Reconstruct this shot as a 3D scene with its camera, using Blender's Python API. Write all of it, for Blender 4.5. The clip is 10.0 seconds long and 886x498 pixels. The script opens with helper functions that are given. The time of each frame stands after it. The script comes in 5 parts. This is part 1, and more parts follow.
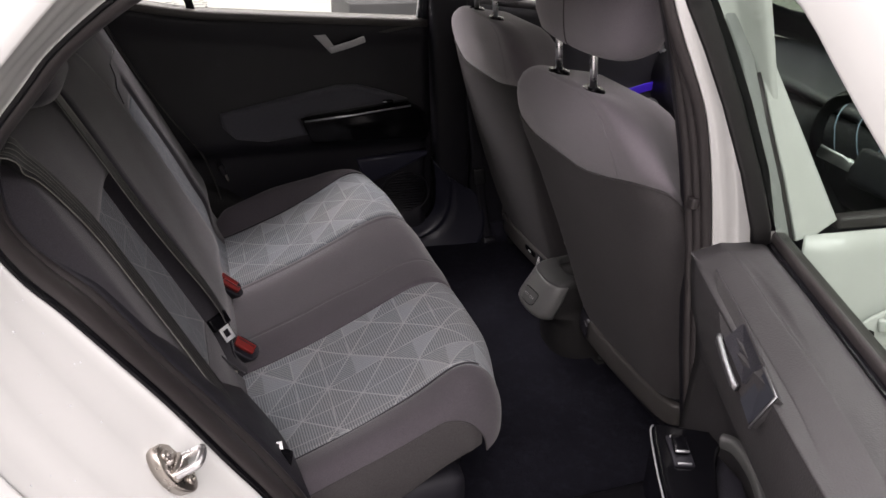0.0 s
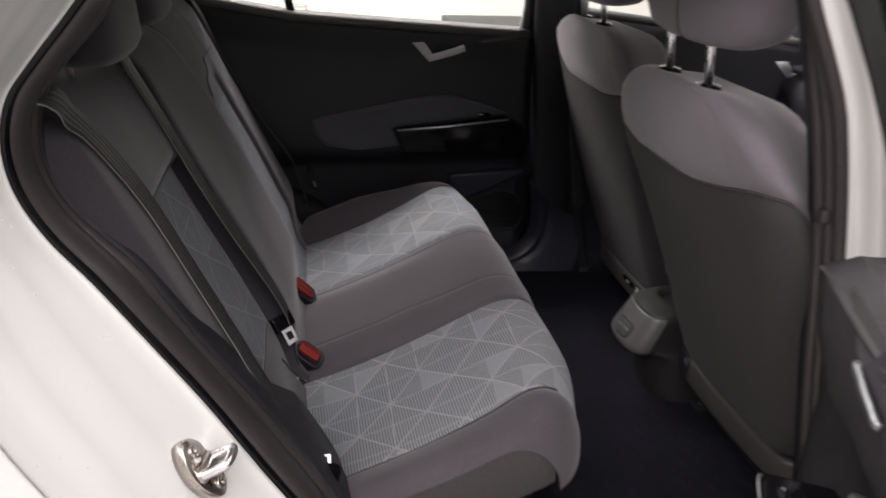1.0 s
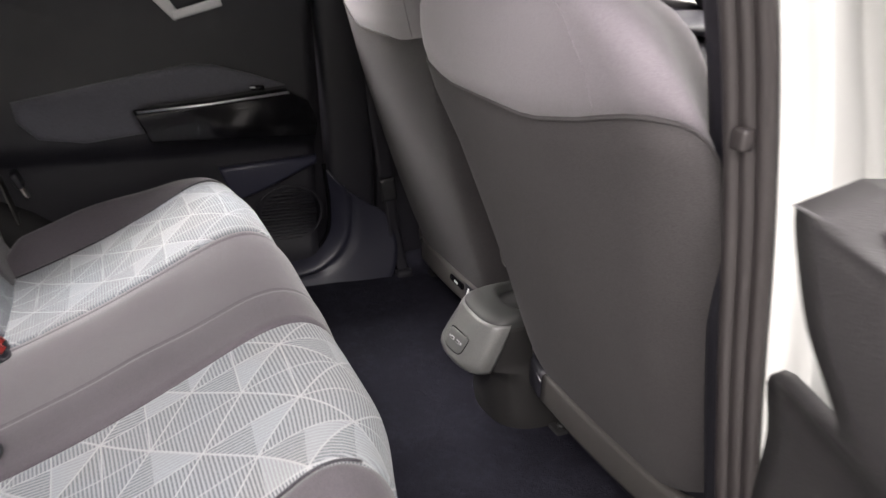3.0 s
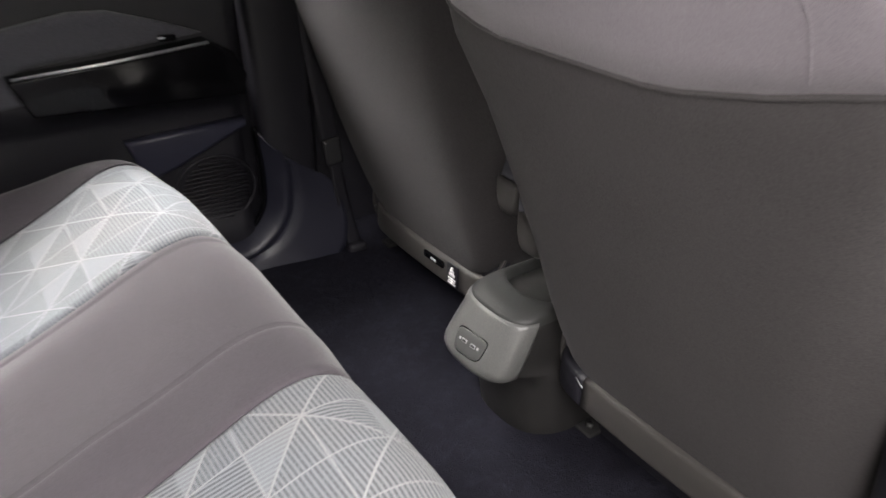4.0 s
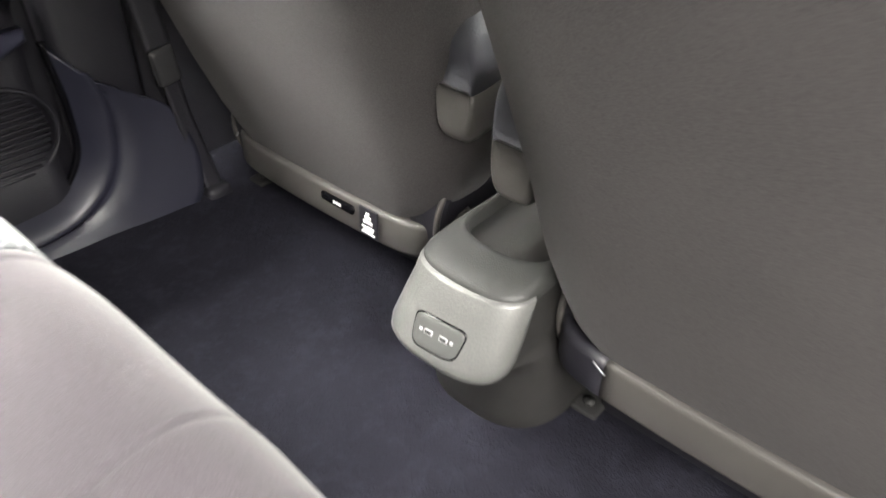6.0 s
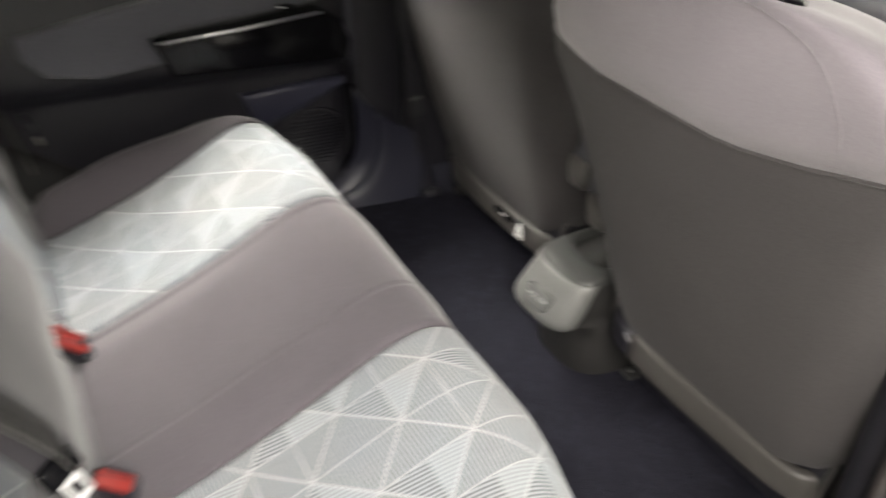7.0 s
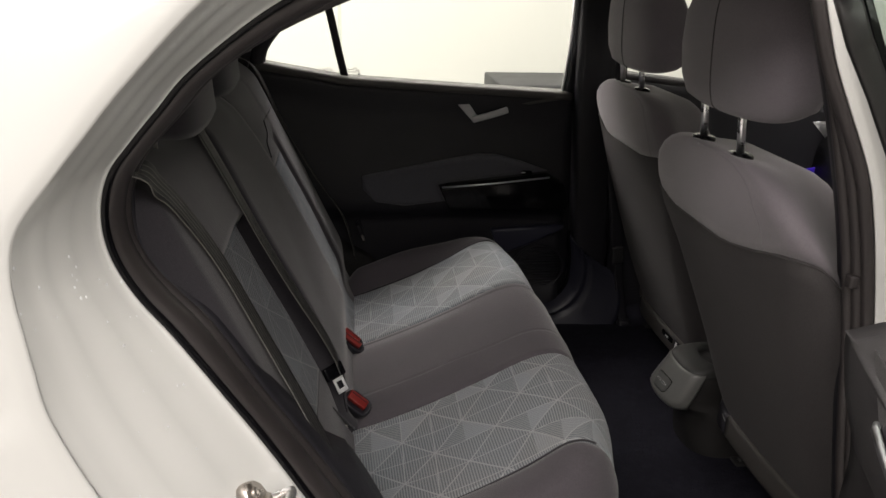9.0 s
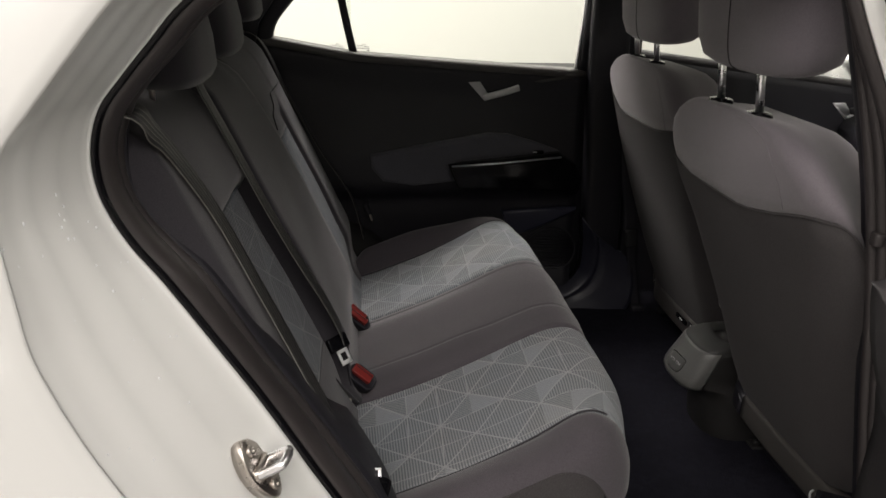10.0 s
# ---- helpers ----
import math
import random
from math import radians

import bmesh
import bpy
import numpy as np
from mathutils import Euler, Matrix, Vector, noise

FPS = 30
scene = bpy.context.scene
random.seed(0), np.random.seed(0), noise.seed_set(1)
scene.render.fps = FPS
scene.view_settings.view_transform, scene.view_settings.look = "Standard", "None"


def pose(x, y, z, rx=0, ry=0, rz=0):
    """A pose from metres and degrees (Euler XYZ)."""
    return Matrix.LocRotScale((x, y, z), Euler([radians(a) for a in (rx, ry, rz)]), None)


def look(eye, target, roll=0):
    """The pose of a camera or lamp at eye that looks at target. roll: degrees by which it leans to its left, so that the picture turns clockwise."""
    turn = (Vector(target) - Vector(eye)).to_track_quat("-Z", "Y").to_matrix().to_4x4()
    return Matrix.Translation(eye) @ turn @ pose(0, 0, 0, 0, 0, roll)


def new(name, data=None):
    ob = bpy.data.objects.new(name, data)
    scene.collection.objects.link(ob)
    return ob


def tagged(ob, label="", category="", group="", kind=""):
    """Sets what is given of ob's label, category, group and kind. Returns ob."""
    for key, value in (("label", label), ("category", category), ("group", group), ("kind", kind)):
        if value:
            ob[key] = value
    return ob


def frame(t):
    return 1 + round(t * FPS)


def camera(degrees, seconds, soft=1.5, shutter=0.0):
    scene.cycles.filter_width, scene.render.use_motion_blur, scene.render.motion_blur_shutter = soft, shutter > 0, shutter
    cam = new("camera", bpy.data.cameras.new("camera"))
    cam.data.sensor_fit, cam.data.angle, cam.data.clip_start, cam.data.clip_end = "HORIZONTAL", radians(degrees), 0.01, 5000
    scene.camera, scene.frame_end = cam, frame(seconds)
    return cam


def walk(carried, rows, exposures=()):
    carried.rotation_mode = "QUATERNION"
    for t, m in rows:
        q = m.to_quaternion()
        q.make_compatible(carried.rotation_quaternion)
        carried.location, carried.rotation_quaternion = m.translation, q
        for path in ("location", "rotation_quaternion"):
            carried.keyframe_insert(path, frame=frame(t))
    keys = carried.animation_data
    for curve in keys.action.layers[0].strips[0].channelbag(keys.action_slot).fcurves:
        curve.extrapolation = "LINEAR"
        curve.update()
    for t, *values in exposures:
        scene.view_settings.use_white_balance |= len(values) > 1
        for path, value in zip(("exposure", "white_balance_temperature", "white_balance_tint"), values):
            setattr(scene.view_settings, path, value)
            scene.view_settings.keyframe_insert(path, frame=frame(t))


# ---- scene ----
cam = camera(60.6, 10.0, shutter=0.5)
PATH = [
    (0, (-0.061, -1.581, 1.528), (0.538, 0.096, 0.618), 2.1),
    (0.5, (-0.047, -1.568, 1.521), (0.566, 0.105, 0.612), 2.4),
    (1, (0.006, -1.501, 1.415), (0.355, 0.289, 0.593), 2.2),
    (1.5, (0.09, -1.337, 1.313), (0.366, 0.503, 0.577), 2.0),
    (2, (0.176, -1.251, 1.26), (0.494, 0.592, 0.552), 1.4),
    (2.5, (0.207, -1.222, 1.221), (0.881, 0.527, 0.524), 1.7),
    (2.7, (0.214, -1.202, 1.206), (0.924, 0.525, 0.49), 1.9),
    (3.8, (0.136, -0.836, 1.204), (1.132, 0.633, 0.282), 2.3),
    (4, (0.156, -0.785, 1.184), (1.173, 0.658, 0.245), 1.9),
    (4.5, (0.269, -0.532, 1.083), (1.473, 0.714, 0.085), 1.9),
    (5, (0.34, -0.381, 1.031), (1.63, 0.689, -0.062), 3.2),
    (5.5, (0.355, -0.352, 1.022), (1.62, 0.673, -0.14), 2.9),
    (5.7, (0.349, -0.358, 1.026), (1.598, 0.665, -0.154), 2.1),
    (6.8, (0.025, -0.773, 1.307), (1.13, 0.45, 0.173), 7.2),
    (7, (0.001, -0.852, 1.361), (0.893, 0.528, 0.221), 4.6),
    (7.5, (-0.021, -1.095, 1.434), (0.377, 0.498, 0.293), 2.5),
    (8, (-0.007, -1.409, 1.46), (0.255, 0.289, 0.436), 1.3),
    (8.5, (0.0, -1.535, 1.475), (0.263, 0.302, 0.73), 1.4),
    (9, (-0.016, -1.564, 1.462), (0.234, 0.289, 0.751), 1.6),
    (9.5, (0.0, -1.554, 1.427), (0.23, 0.303, 0.72), 1.5),
    (10, (-0.001, -1.551, 1.386), (0.215, 0.308, 0.681), 1.6),
]
EXPOSURES = [(0, 0.85, 6500, 17), (0.7, 0.9, 6500, 16), (1, 0.85, 6500, 15), (1.5, 1.4, 6530, 14), (2, 2.17, 6550, 13), (2.7, 2.25, 6530, 12), (4, 2.25, 6500, 10), (4.5, 2.8, 6350, 3), (5, 3.35, 6400, 4), (5.5, 3.75, 6500, 5), (5.7, 3.75, 6550, 5), (7, 2.65, 6850, 5), (7.5, 2.7, 6950, 4), (8, 1.65, 7150, 11), (8.6, 0.68, 6850, 10), (10, 0.42, 6750, 9)]
walk(cam, [(t, look(eye, target, roll)) for t, eye, target, roll in PATH], EXPOSURES)

from mathutils.bvhtree import BVHTree

# ---- world and light ----
world = bpy.data.worlds.new("studio")
scene.world = world
world.use_nodes = True
world.node_tree.nodes["Background"].inputs[0].default_value = (1.0, 0.98, 0.95, 1)
world.node_tree.nodes["Background"].inputs[1].default_value = 0.15


def area_lamp(name, m, sx, sy, watts, colour):
    data = bpy.data.lights.new(name, "AREA")
    data.shape, data.size, data.size_y, data.energy, data.color = "RECTANGLE", sx, sy, watts, colour
    ob = new(name, data)
    ob.matrix_world = m
    return ob


WARM = (1.0, 0.935, 0.94)
# Unseen soft lights overhead, added to light the hall and the cabin.
area_lamp("unseen_soft_light", look((-0.5, -2.75, 3.55), (-0.3, -1.2, 0.6)), 6.0, 1.4, 138, WARM)
# Added further south so that light reaches the far seat under the roof.
area_lamp("unseen_soft_light", look((-0.9, -4.4, 3.5), (0.2, -0.4, 0.8)), 6.0, 0.8, 72, WARM)
# Added on the north side, strong enough to brighten the far seat's back.
area_lamp("unseen_soft_light", pose(-1.0, 2.3, 3.55, 0, 0, 0), 6.0, 1.6, 212, WARM)
area_lamp("unseen_soft_light", pose(0.2, 0.0, 3.55, 0, 0, 0), 6.0, 1.2, 90, WARM)


# ---- materials ----
class Mat:
    """Small helper round a node tree."""

    def __init__(self, name, rough=0.6, metal=0.0, spec=0.5):
        self.m = bpy.data.materials.new(name)
        self.m.use_nodes = True
        self.t = self.m.node_tree
        self.b = self.t.nodes["Principled BSDF"]
        self.b.inputs["Roughness"].default_value = rough
        self.b.inputs["Metallic"].default_value = metal
        self.b.inputs["Specular IOR Level"].default_value = spec

    def node(self, kind, **kw):
        n = self.t.nodes.new(kind)
        for k, v in kw.items():
            n.inputs[k].default_value = v
        return n

    def link(self, a, b):
        self.t.links.new(a, b)

    def coords(self, which="Object"):
        return self.t.nodes.new("ShaderNodeTexCoord").outputs[which]

    def noise(self, scale, detail=3.0, which="Object", rough=0.55):
        n = self.node("ShaderNodeTexNoise", Scale=scale, Detail=detail, Roughness=rough)
        self.link(self.coords(which), n.inputs["Vector"])
        return n.outputs["Fac"]

    def math(self, op, a, b=None):
        n = self.t.nodes.new("ShaderNodeMath")
        n.operation = op
        for i, v in enumerate((a, b)):
            if v is None:
                continue
            if isinstance(v, (int, float)):
                n.inputs[i].default_value = v
            else:
                self.link(v, n.inputs[i])
        return n.outputs[0]

    def mix(self, fac, a, b):
        n = self.t.nodes.new("ShaderNodeMix")
        n.data_type = "RGBA"
        for i, v in ((0, fac), (6, a), (7, b)):
            if isinstance(v, (int, float)):
                n.inputs[i].default_value = v
            elif isinstance(v, tuple):
                n.inputs[i].default_value = (*v, 1)
            else:
                self.link(v, n.inputs[i])
        return n.outputs[2]

    def ramp(self, fac, lo, hi):
        n = self.t.nodes.new("ShaderNodeMapRange")
        n.inputs["From Min"].default_value, n.inputs["From Max"].default_value = lo, hi
        self.link(fac, n.inputs["Value"])
        return n.outputs[0]

    def colour(self, c):
        if isinstance(c, tuple):
            self.b.inputs["Base Color"].default_value = (*c, 1)
        else:
            self.link(c, self.b.inputs["Base Color"])

    def bump(self, height, strength=0.3, dist=0.002):
        n = self.node("ShaderNodeBump", Strength=strength, Distance=dist)
        self.link(height, n.inputs["Height"])
        self.link(n.outputs[0], self.b.inputs["Normal"])

    def rough(self, fac, lo, hi):
        n = self.t.nodes.new("ShaderNodeMapRange")
        n.inputs["To Min"].default_value, n.inputs["To Max"].default_value = lo, hi
        self.link(fac, n.inputs["Value"])
        self.link(n.outputs[0], self.b.inputs["Roughness"])


def scaled(c, k):
    return tuple(v * k for v in c)


def fabric(name, c, fine=900, sheen=0.25):
    a = Mat(name, 0.9, spec=0.15)
    wear = a.ramp(a.noise(7, 4), 0.3, 0.7)
    weave = a.noise(fine, 2)
    fleck = a.ramp(a.noise(fine * 0.33, 3, rough=0.75), 0.3, 0.7)
    base = a.mix(fleck, a.mix(wear, scaled(c, 0.72), scaled(c, 0.92)), a.mix(wear, scaled(c, 1.0), scaled(c, 1.22)))
    a.colour(a.mix(a.ramp(weave, 0.35, 0.75), base, scaled(c, 1.5)))
    a.b.inputs["Sheen Weight"].default_value = sheen
    a.b.inputs["Sheen Roughness"].default_value = 0.5
    a.bump(weave, 0.35, 0.001)
    return a.m


def plastic(name, c, rough=0.5, grain=420, spec=0.4, depth=0.3):
    a = Mat(name, rough, spec=spec)
    a.colour(a.mix(a.noise(9, 4), scaled(c, 0.88), scaled(c, 1.1)))
    a.rough(a.noise(22, 4), max(rough - 0.08, 0.02), rough + 0.1)
    if depth:
        v = a.node("ShaderNodeTexVoronoi", Scale=grain)
        a.link(a.coords(), v.inputs["Vector"])
        a.bump(v.outputs["Distance"], depth, 0.0008)
    return a.m


def grained(name, c):
    """Moulded plastic with a fine pebbled grain."""
    a = Mat(name, 0.30, spec=0.6)
    a.colour(a.mix(a.ramp(a.noise(500, 2), 0.3, 0.7), scaled(c, 0.86), scaled(c, 1.12)))
    a.bump(a.ramp(a.noise(430, 3, rough=0.6), 0.35, 0.65), 0.25, 0.0006)
    return a.m


def paint(name, c):
    a = Mat(name, 0.3, spec=0.5)
    a.colour(a.mix(a.noise(3, 3), scaled(c, 0.97), c))
    a.b.inputs["Coat Weight"].default_value = 0.8
    a.b.inputs["Coat Roughness"].default_value = 0.06
    a.rough(a.noise(40, 4), 0.25, 0.42)
    a.bump(a.noise(260, 2), 0.03, 0.0005)
    return a.m


def metal(name, c, rough=0.2):
    a = Mat(name, rough, 1.0)
    a.colour(c)
    a.rough(a.noise(60, 4), rough * 0.6, rough * 1.7)
    return a.m


def scaled_node(a, socket, k):
    n = a.t.nodes.new("ShaderNodeVectorMath")
    n.operation = "SCALE"
    a.link(socket, n.inputs[0])
    n.inputs["Scale"].default_value = k
    return n.outputs[0]


def triangles(name, dark, light, thread):
    """Woven cloth with a lattice of light threads and hatched triangles."""
    a = Mat(name, 0.92, spec=0.12)
    uv = a.coords("UV")

    def dot(v):
        n = a.t.nodes.new("ShaderNodeVectorMath")
        n.operation = "DOT_PRODUCT"
        a.link(uv, n.inputs[0])
        n.inputs[1].default_value = (*v, 0)
        return n.outputs["Value"]

    va, vb, start = Vector((0.0616, -0.0678)), Vector((0.0658, 0.0586)), Vector((0.0515, -0.4091))
    det = va.x * vb.y - va.y * vb.x
    i = a.math("SUBTRACT", dot((vb.y / det, -vb.x / det)), (start.x * vb.y - start.y * vb.x) / det)
    j = a.math("SUBTRACT", dot((-va.y / det, va.x / det)), (start.y * va.x - start.x * va.y) / det)
    k = a.math("SUBTRACT", i, j)
    lines = None
    for q in (i, j, k):
        f = a.math("FRACT", q)
        d = a.math("ABSOLUTE", a.math("SUBTRACT", f, 0.5))
        near = a.ramp(d, 0.479, 0.491)
        lines = near if lines is None else a.math("MAXIMUM", lines, near)
    # a fourth set of threads, in about half of the lattice's cells
    cell = a.t.nodes.new("ShaderNodeTexWhiteNoise")
    cell.noise_dimensions = "1D"
    a.link(a.math("ADD", a.math("MULTIPLY", a.math("FLOOR", i), 5.3), a.math("MULTIPLY", a.math("FLOOR", j), 11.9)), cell.inputs["W"])
    d = a.math("ABSOLUTE", a.math("SUBTRACT", a.math("FRACT", a.math("ADD", i, j)), 0.5))
    lines = a.math("MAXIMUM", lines, a.math("MULTIPLY", a.ramp(d, 0.478, 0.491), a.math("GREATER_THAN", cell.outputs["Value"], 0.62)))
    half = a.math("GREATER_THAN", a.math("FRACT", i), a.math("FRACT", j))
    ident = a.math("ADD", a.math("MULTIPLY", a.math("FLOOR", i), 7.13), a.math("ADD", a.math("MULTIPLY", a.math("FLOOR", j), 3.71), a.math("MULTIPLY", half, 1.37)))
    wn = a.t.nodes.new("ShaderNodeTexWhiteNoise")
    wn.noise_dimensions = "1D"
    a.link(ident, wn.inputs["W"])
    rnd = wn.outputs["Value"]
    beyond = a.math("GREATER_THAN", a.math("ADD", a.math("FRACT", i), a.math("FRACT", j)), 1.0)
    solid = a.math("MULTIPLY", a.ramp(rnd, 0.62, 0.66), beyond)
    # two directions of hatching, chosen triangle by triangle
    h1 = a.math("PINGPONG", a.math("MULTIPLY", dot((1.0, 0.03)), 190.0), 0.5)
    h2 = a.math("PINGPONG", a.math("MULTIPLY", dot((0.25, 1.0)), 190.0), 0.5)
    pick = a.math("GREATER_THAN", rnd, 0.72)
    hatch = a.math("ADD", a.math("MULTIPLY", h1, a.math("SUBTRACT", 1.0, pick)), a.math("MULTIPLY", h2, pick))
    hatch = a.ramp(hatch, 0.12, 0.38)
    patchy = a.noise(260, 3, "UV")
    base = a.mix(a.math("MULTIPLY", hatch, a.ramp(patchy, 0.1, 0.5)), light, dark)
    base = a.mix(a.math("MULTIPLY", solid, 0.58), base, scaled(light, 1.1))
    base = a.mix(a.math("MULTIPLY", lines, a.ramp(a.noise(420, 2, "UV"), 0.15, 0.45)), base, thread)
    weave = a.noise(900, 2, "UV", 0.7)
    warp = a.math("FRACT", a.math("MULTIPLY", dot((0.0, 1.0)), 520.0))
    speck = a.math("ADD", a.math("MULTIPLY", a.ramp(weave, 0.3, 0.7), 0.75), a.math("MULTIPLY", warp, 0.25))
    base = a.mix(a.ramp(speck, 0.0, 1.0), scaled_node(a, base, 0.70), scaled_node(a, base, 1.32))
    tint = a.ramp(a.noise(5, 3, "UV"), 0.35, 0.65)
    mul = a.t.nodes.new("ShaderNodeMix")
    mul.data_type, mul.blend_type = "RGBA", "MULTIPLY"
    mul.inputs[0].default_value = 1.0
    a.link(base, mul.inputs[6])
    a.link(a.mix(tint, (0.97, 1.0, 1.03), (1.03, 1.0, 0.98)), mul.inputs[7])
    a.colour(mul.outputs[2])
    a.b.inputs["Sheen Weight"].default_value = 0.2
    a.bump(a.math("ADD", weave, a.math("MULTIPLY", lines, 0.6)), 0.4, 0.001)
    return a.m


def webbing(name):
    a = Mat(name, 0.6, spec=0.35)
    uv = a.coords("UV")
    s = a.t.nodes.new("ShaderNodeSeparateXYZ")
    a.link(uv, s.inputs[0])
    rib = a.math("ABSOLUTE", a.math("SUBTRACT", a.math("FRACT", a.math("MULTIPLY", s.outputs[1], 5.0)), 0.5))
    edge = a.ramp(rib, 0.40, 0.47)
    twill = a.math("FRACT", a.math("ADD", a.math("MULTIPLY", s.outputs[0], 420.0), a.math("MULTIPLY", s.outputs[1], 14.0)))
    a.colour(a.mix(a.math("MULTIPLY", edge, a.ramp(twill, -0.6, 0.8)), (0.0085, 0.0085, 0.009), (0.17, 0.167, 0.155)))
    a.bump(a.math("ADD", rib, a.math("MULTIPLY", twill, 0.3)), 0.5, 0.001)
    return a.m


def carpet_mat(name, c):
    a = Mat(name, 0.97, spec=0.05)
    n1, n2, n3 = a.noise(420, 3), a.noise(6, 4), a.noise(38, 5, rough=0.7)
    base = a.mix(a.ramp(n2, 0.35, 0.65), scaled(c, 0.50), scaled(c, 1.35))
    base = a.mix(a.ramp(n3, 0.48, 0.72), base, scaled(c, 2.8))
    a.colour(a.mix(n1, base, scaled(c, 2.2)))
    a.bump(a.math("ADD", n1, a.math("MULTIPLY", n3, 2.0)), 0.8, 0.003)
    return a.m


def glass_mat(name, c=(1, 1, 1)):
    a = Mat(name, 0.0)
    a.colour(c)
    a.b.inputs["Transmission Weight"].default_value = 1.0
    a.b.inputs["IOR"].default_value = 1.03
    return a.m


def glow(name, c, power):
    a = Mat(name, 0.4)
    a.colour(c)
    a.b.inputs["Emission Color"].default_value = (*c, 1)
    a.b.inputs["Emission Strength"].default_value = power
    return a.m


def plaster(name, c, rough=0.85):
    a = Mat(name, rough, spec=0.2)
    a.colour(a.mix(a.noise(0.7, 4), scaled(c, 0.95), c))
    a.bump(a.noise(90, 3), 0.08, 0.002)
    return a.m


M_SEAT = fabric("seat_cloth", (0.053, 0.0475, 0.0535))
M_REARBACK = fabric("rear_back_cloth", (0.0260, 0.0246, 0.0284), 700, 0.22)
M_SEATDK = fabric("seat_back_cloth", (0.038, 0.0355, 0.036), 700, 0.05)
M_SHOULDER = fabric("knit_cloth", (0.131, 0.119, 0.131), 1200, 0.3)
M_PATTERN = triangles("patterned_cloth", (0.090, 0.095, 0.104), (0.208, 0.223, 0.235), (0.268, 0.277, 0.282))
# The cushion's patterned cloth again, darker: the backrest's shade is in its colours.
M_PATTERNBACK = triangles("shaded_patterned_cloth", (0.030, 0.036, 0.044), (0.066, 0.078, 0.090), (0.115, 0.125, 0.132))
M_BELT = webbing("belt_webbing")
M_CARPET = carpet_mat("carpet", (0.0080, 0.0080, 0.0112))
M_TRIM = plastic("black_trim", (0.0126, 0.0123, 0.0164), 0.5)
M_TRIMGREY = plastic("dark_grey_trim", (0.029, 0.0275, 0.0285), 0.5)
M_CONSOLE = grained("console_plastic", (0.104, 0.106, 0.102))
M_PORTS = plastic("port_panel_plastic", (0.070, 0.072, 0.070), 0.38, 650, 0.45, 0.05)
M_BAR = plastic("pale_trim", (0.054, 0.051, 0.048), 0.40, 500, 0.45, 0.15)
M_SOFT = fabric("armrest_cloth", (0.072, 0.072, 0.084), 500, 0.2)
M_BASE = plastic("charcoal_plastic", (0.026, 0.027, 0.026), 0.5, 600, 0.45, 0.25)
M_FOOT = plastic("foot_plastic", (0.017, 0.0165, 0.016), 0.5, 600, 0.45, 0.25)
# Sill and pocket plastics: the blue ambient light is put into their colour.
M_SILL = plastic("blue_lit_sill", (0.017, 0.0175, 0.028), 0.36, 500, 0.4, 0.15)
M_POCKET = plastic("blue_lit_pocket", (0.027, 0.028, 0.046), 0.40, 500, 0.4, 0.15)
M_ARM = plastic("armrest_leather", (0.050, 0.051, 0.060), 0.56, 380, 0.35, 0.3)
M_GLOSS = plastic("gloss_black", (0.004, 0.004, 0.005), 0.10, spec=0.22, depth=0)
M_BRACKET = plastic("bracket_plastic", (0.030, 0.030, 0.032), 0.16, depth=0)
M_RUBBER = plastic("seal_rubber", (0.032, 0.028, 0.028), 0.42, 150, 0.4, 0.1)
# Mid grey that stands for white pillar paint in shade.
M_PILLARSHADE = plastic("pillar_shade_grey", (0.30, 0.31, 0.305), 0.25, depth=0)
M_CABLE = plastic("cable_sheath", (0.20, 0.27, 0.36), 0.4, depth=0)
M_POST = plastic("post_rubber", (0.009, 0.0085, 0.0085), 0.36, 150, 0.4, 0.1)
M_PAINT = paint("white_paint", (0.62, 0.63, 0.61))
M_CHROME = metal("chrome", (0.92, 0.92, 0.93), 0.27)
M_SATIN = metal("satin_silver", (0.76, 0.77, 0.79), 0.36)
M_HANDLE = plastic("silver_lacquer", (0.50, 0.50, 0.51), 0.34, depth=0)
M_LEVER = metal("grey_satin", (0.26, 0.26, 0.27), 0.36)
M_STEELPALE = metal("pale_steel", (0.85, 0.85, 0.86), 0.5)
M_STEEL = metal("steel", (0.50, 0.46, 0.42), 0.26)
M_BLUEGREY = plastic("blue_grey_plate", (0.022, 0.024, 0.031), 0.5, 500, 0.35, 0.1)
M_LINT = plastic("pale_lint", (0.30, 0.29, 0.24), 0.9, depth=0)
M_DROP = plastic("water", (0.75, 0.77, 0.78), 0.04, depth=0)
M_RED = plastic("red_button", (0.17, 0.014, 0.011), 0.35, depth=0)
M_WHITE = plastic("white_print", (0.75, 0.75, 0.75), 0.6, depth=0)
M_GREYPRINT = plastic("grey_print", (0.35, 0.35, 0.36), 0.6, depth=0)
M_GLASS = glass_mat("window_glass", (0.84, 0.88, 0.83))
M_GREEN = glass_mat("tinted_glass", (0.52, 0.61, 0.545))
M_LINER = fabric("headliner", (0.45, 0.44, 0.42), 500, 0.1)
M_WALL = plaster("wall_paint", (0.68, 0.68, 0.645))
M_FLOOR = plaster("floor_coating", (0.42, 0.415, 0.405), 0.45)
M_LED = glow("blue_light", (0.05, 0.016, 0.50), 0.06)
M_TYRE = plastic("tyre_rubber", (0.012, 0.012, 0.012), 0.8)
M_DARK = plastic("dark_panel", (0.04, 0.04, 0.042), 0.6)


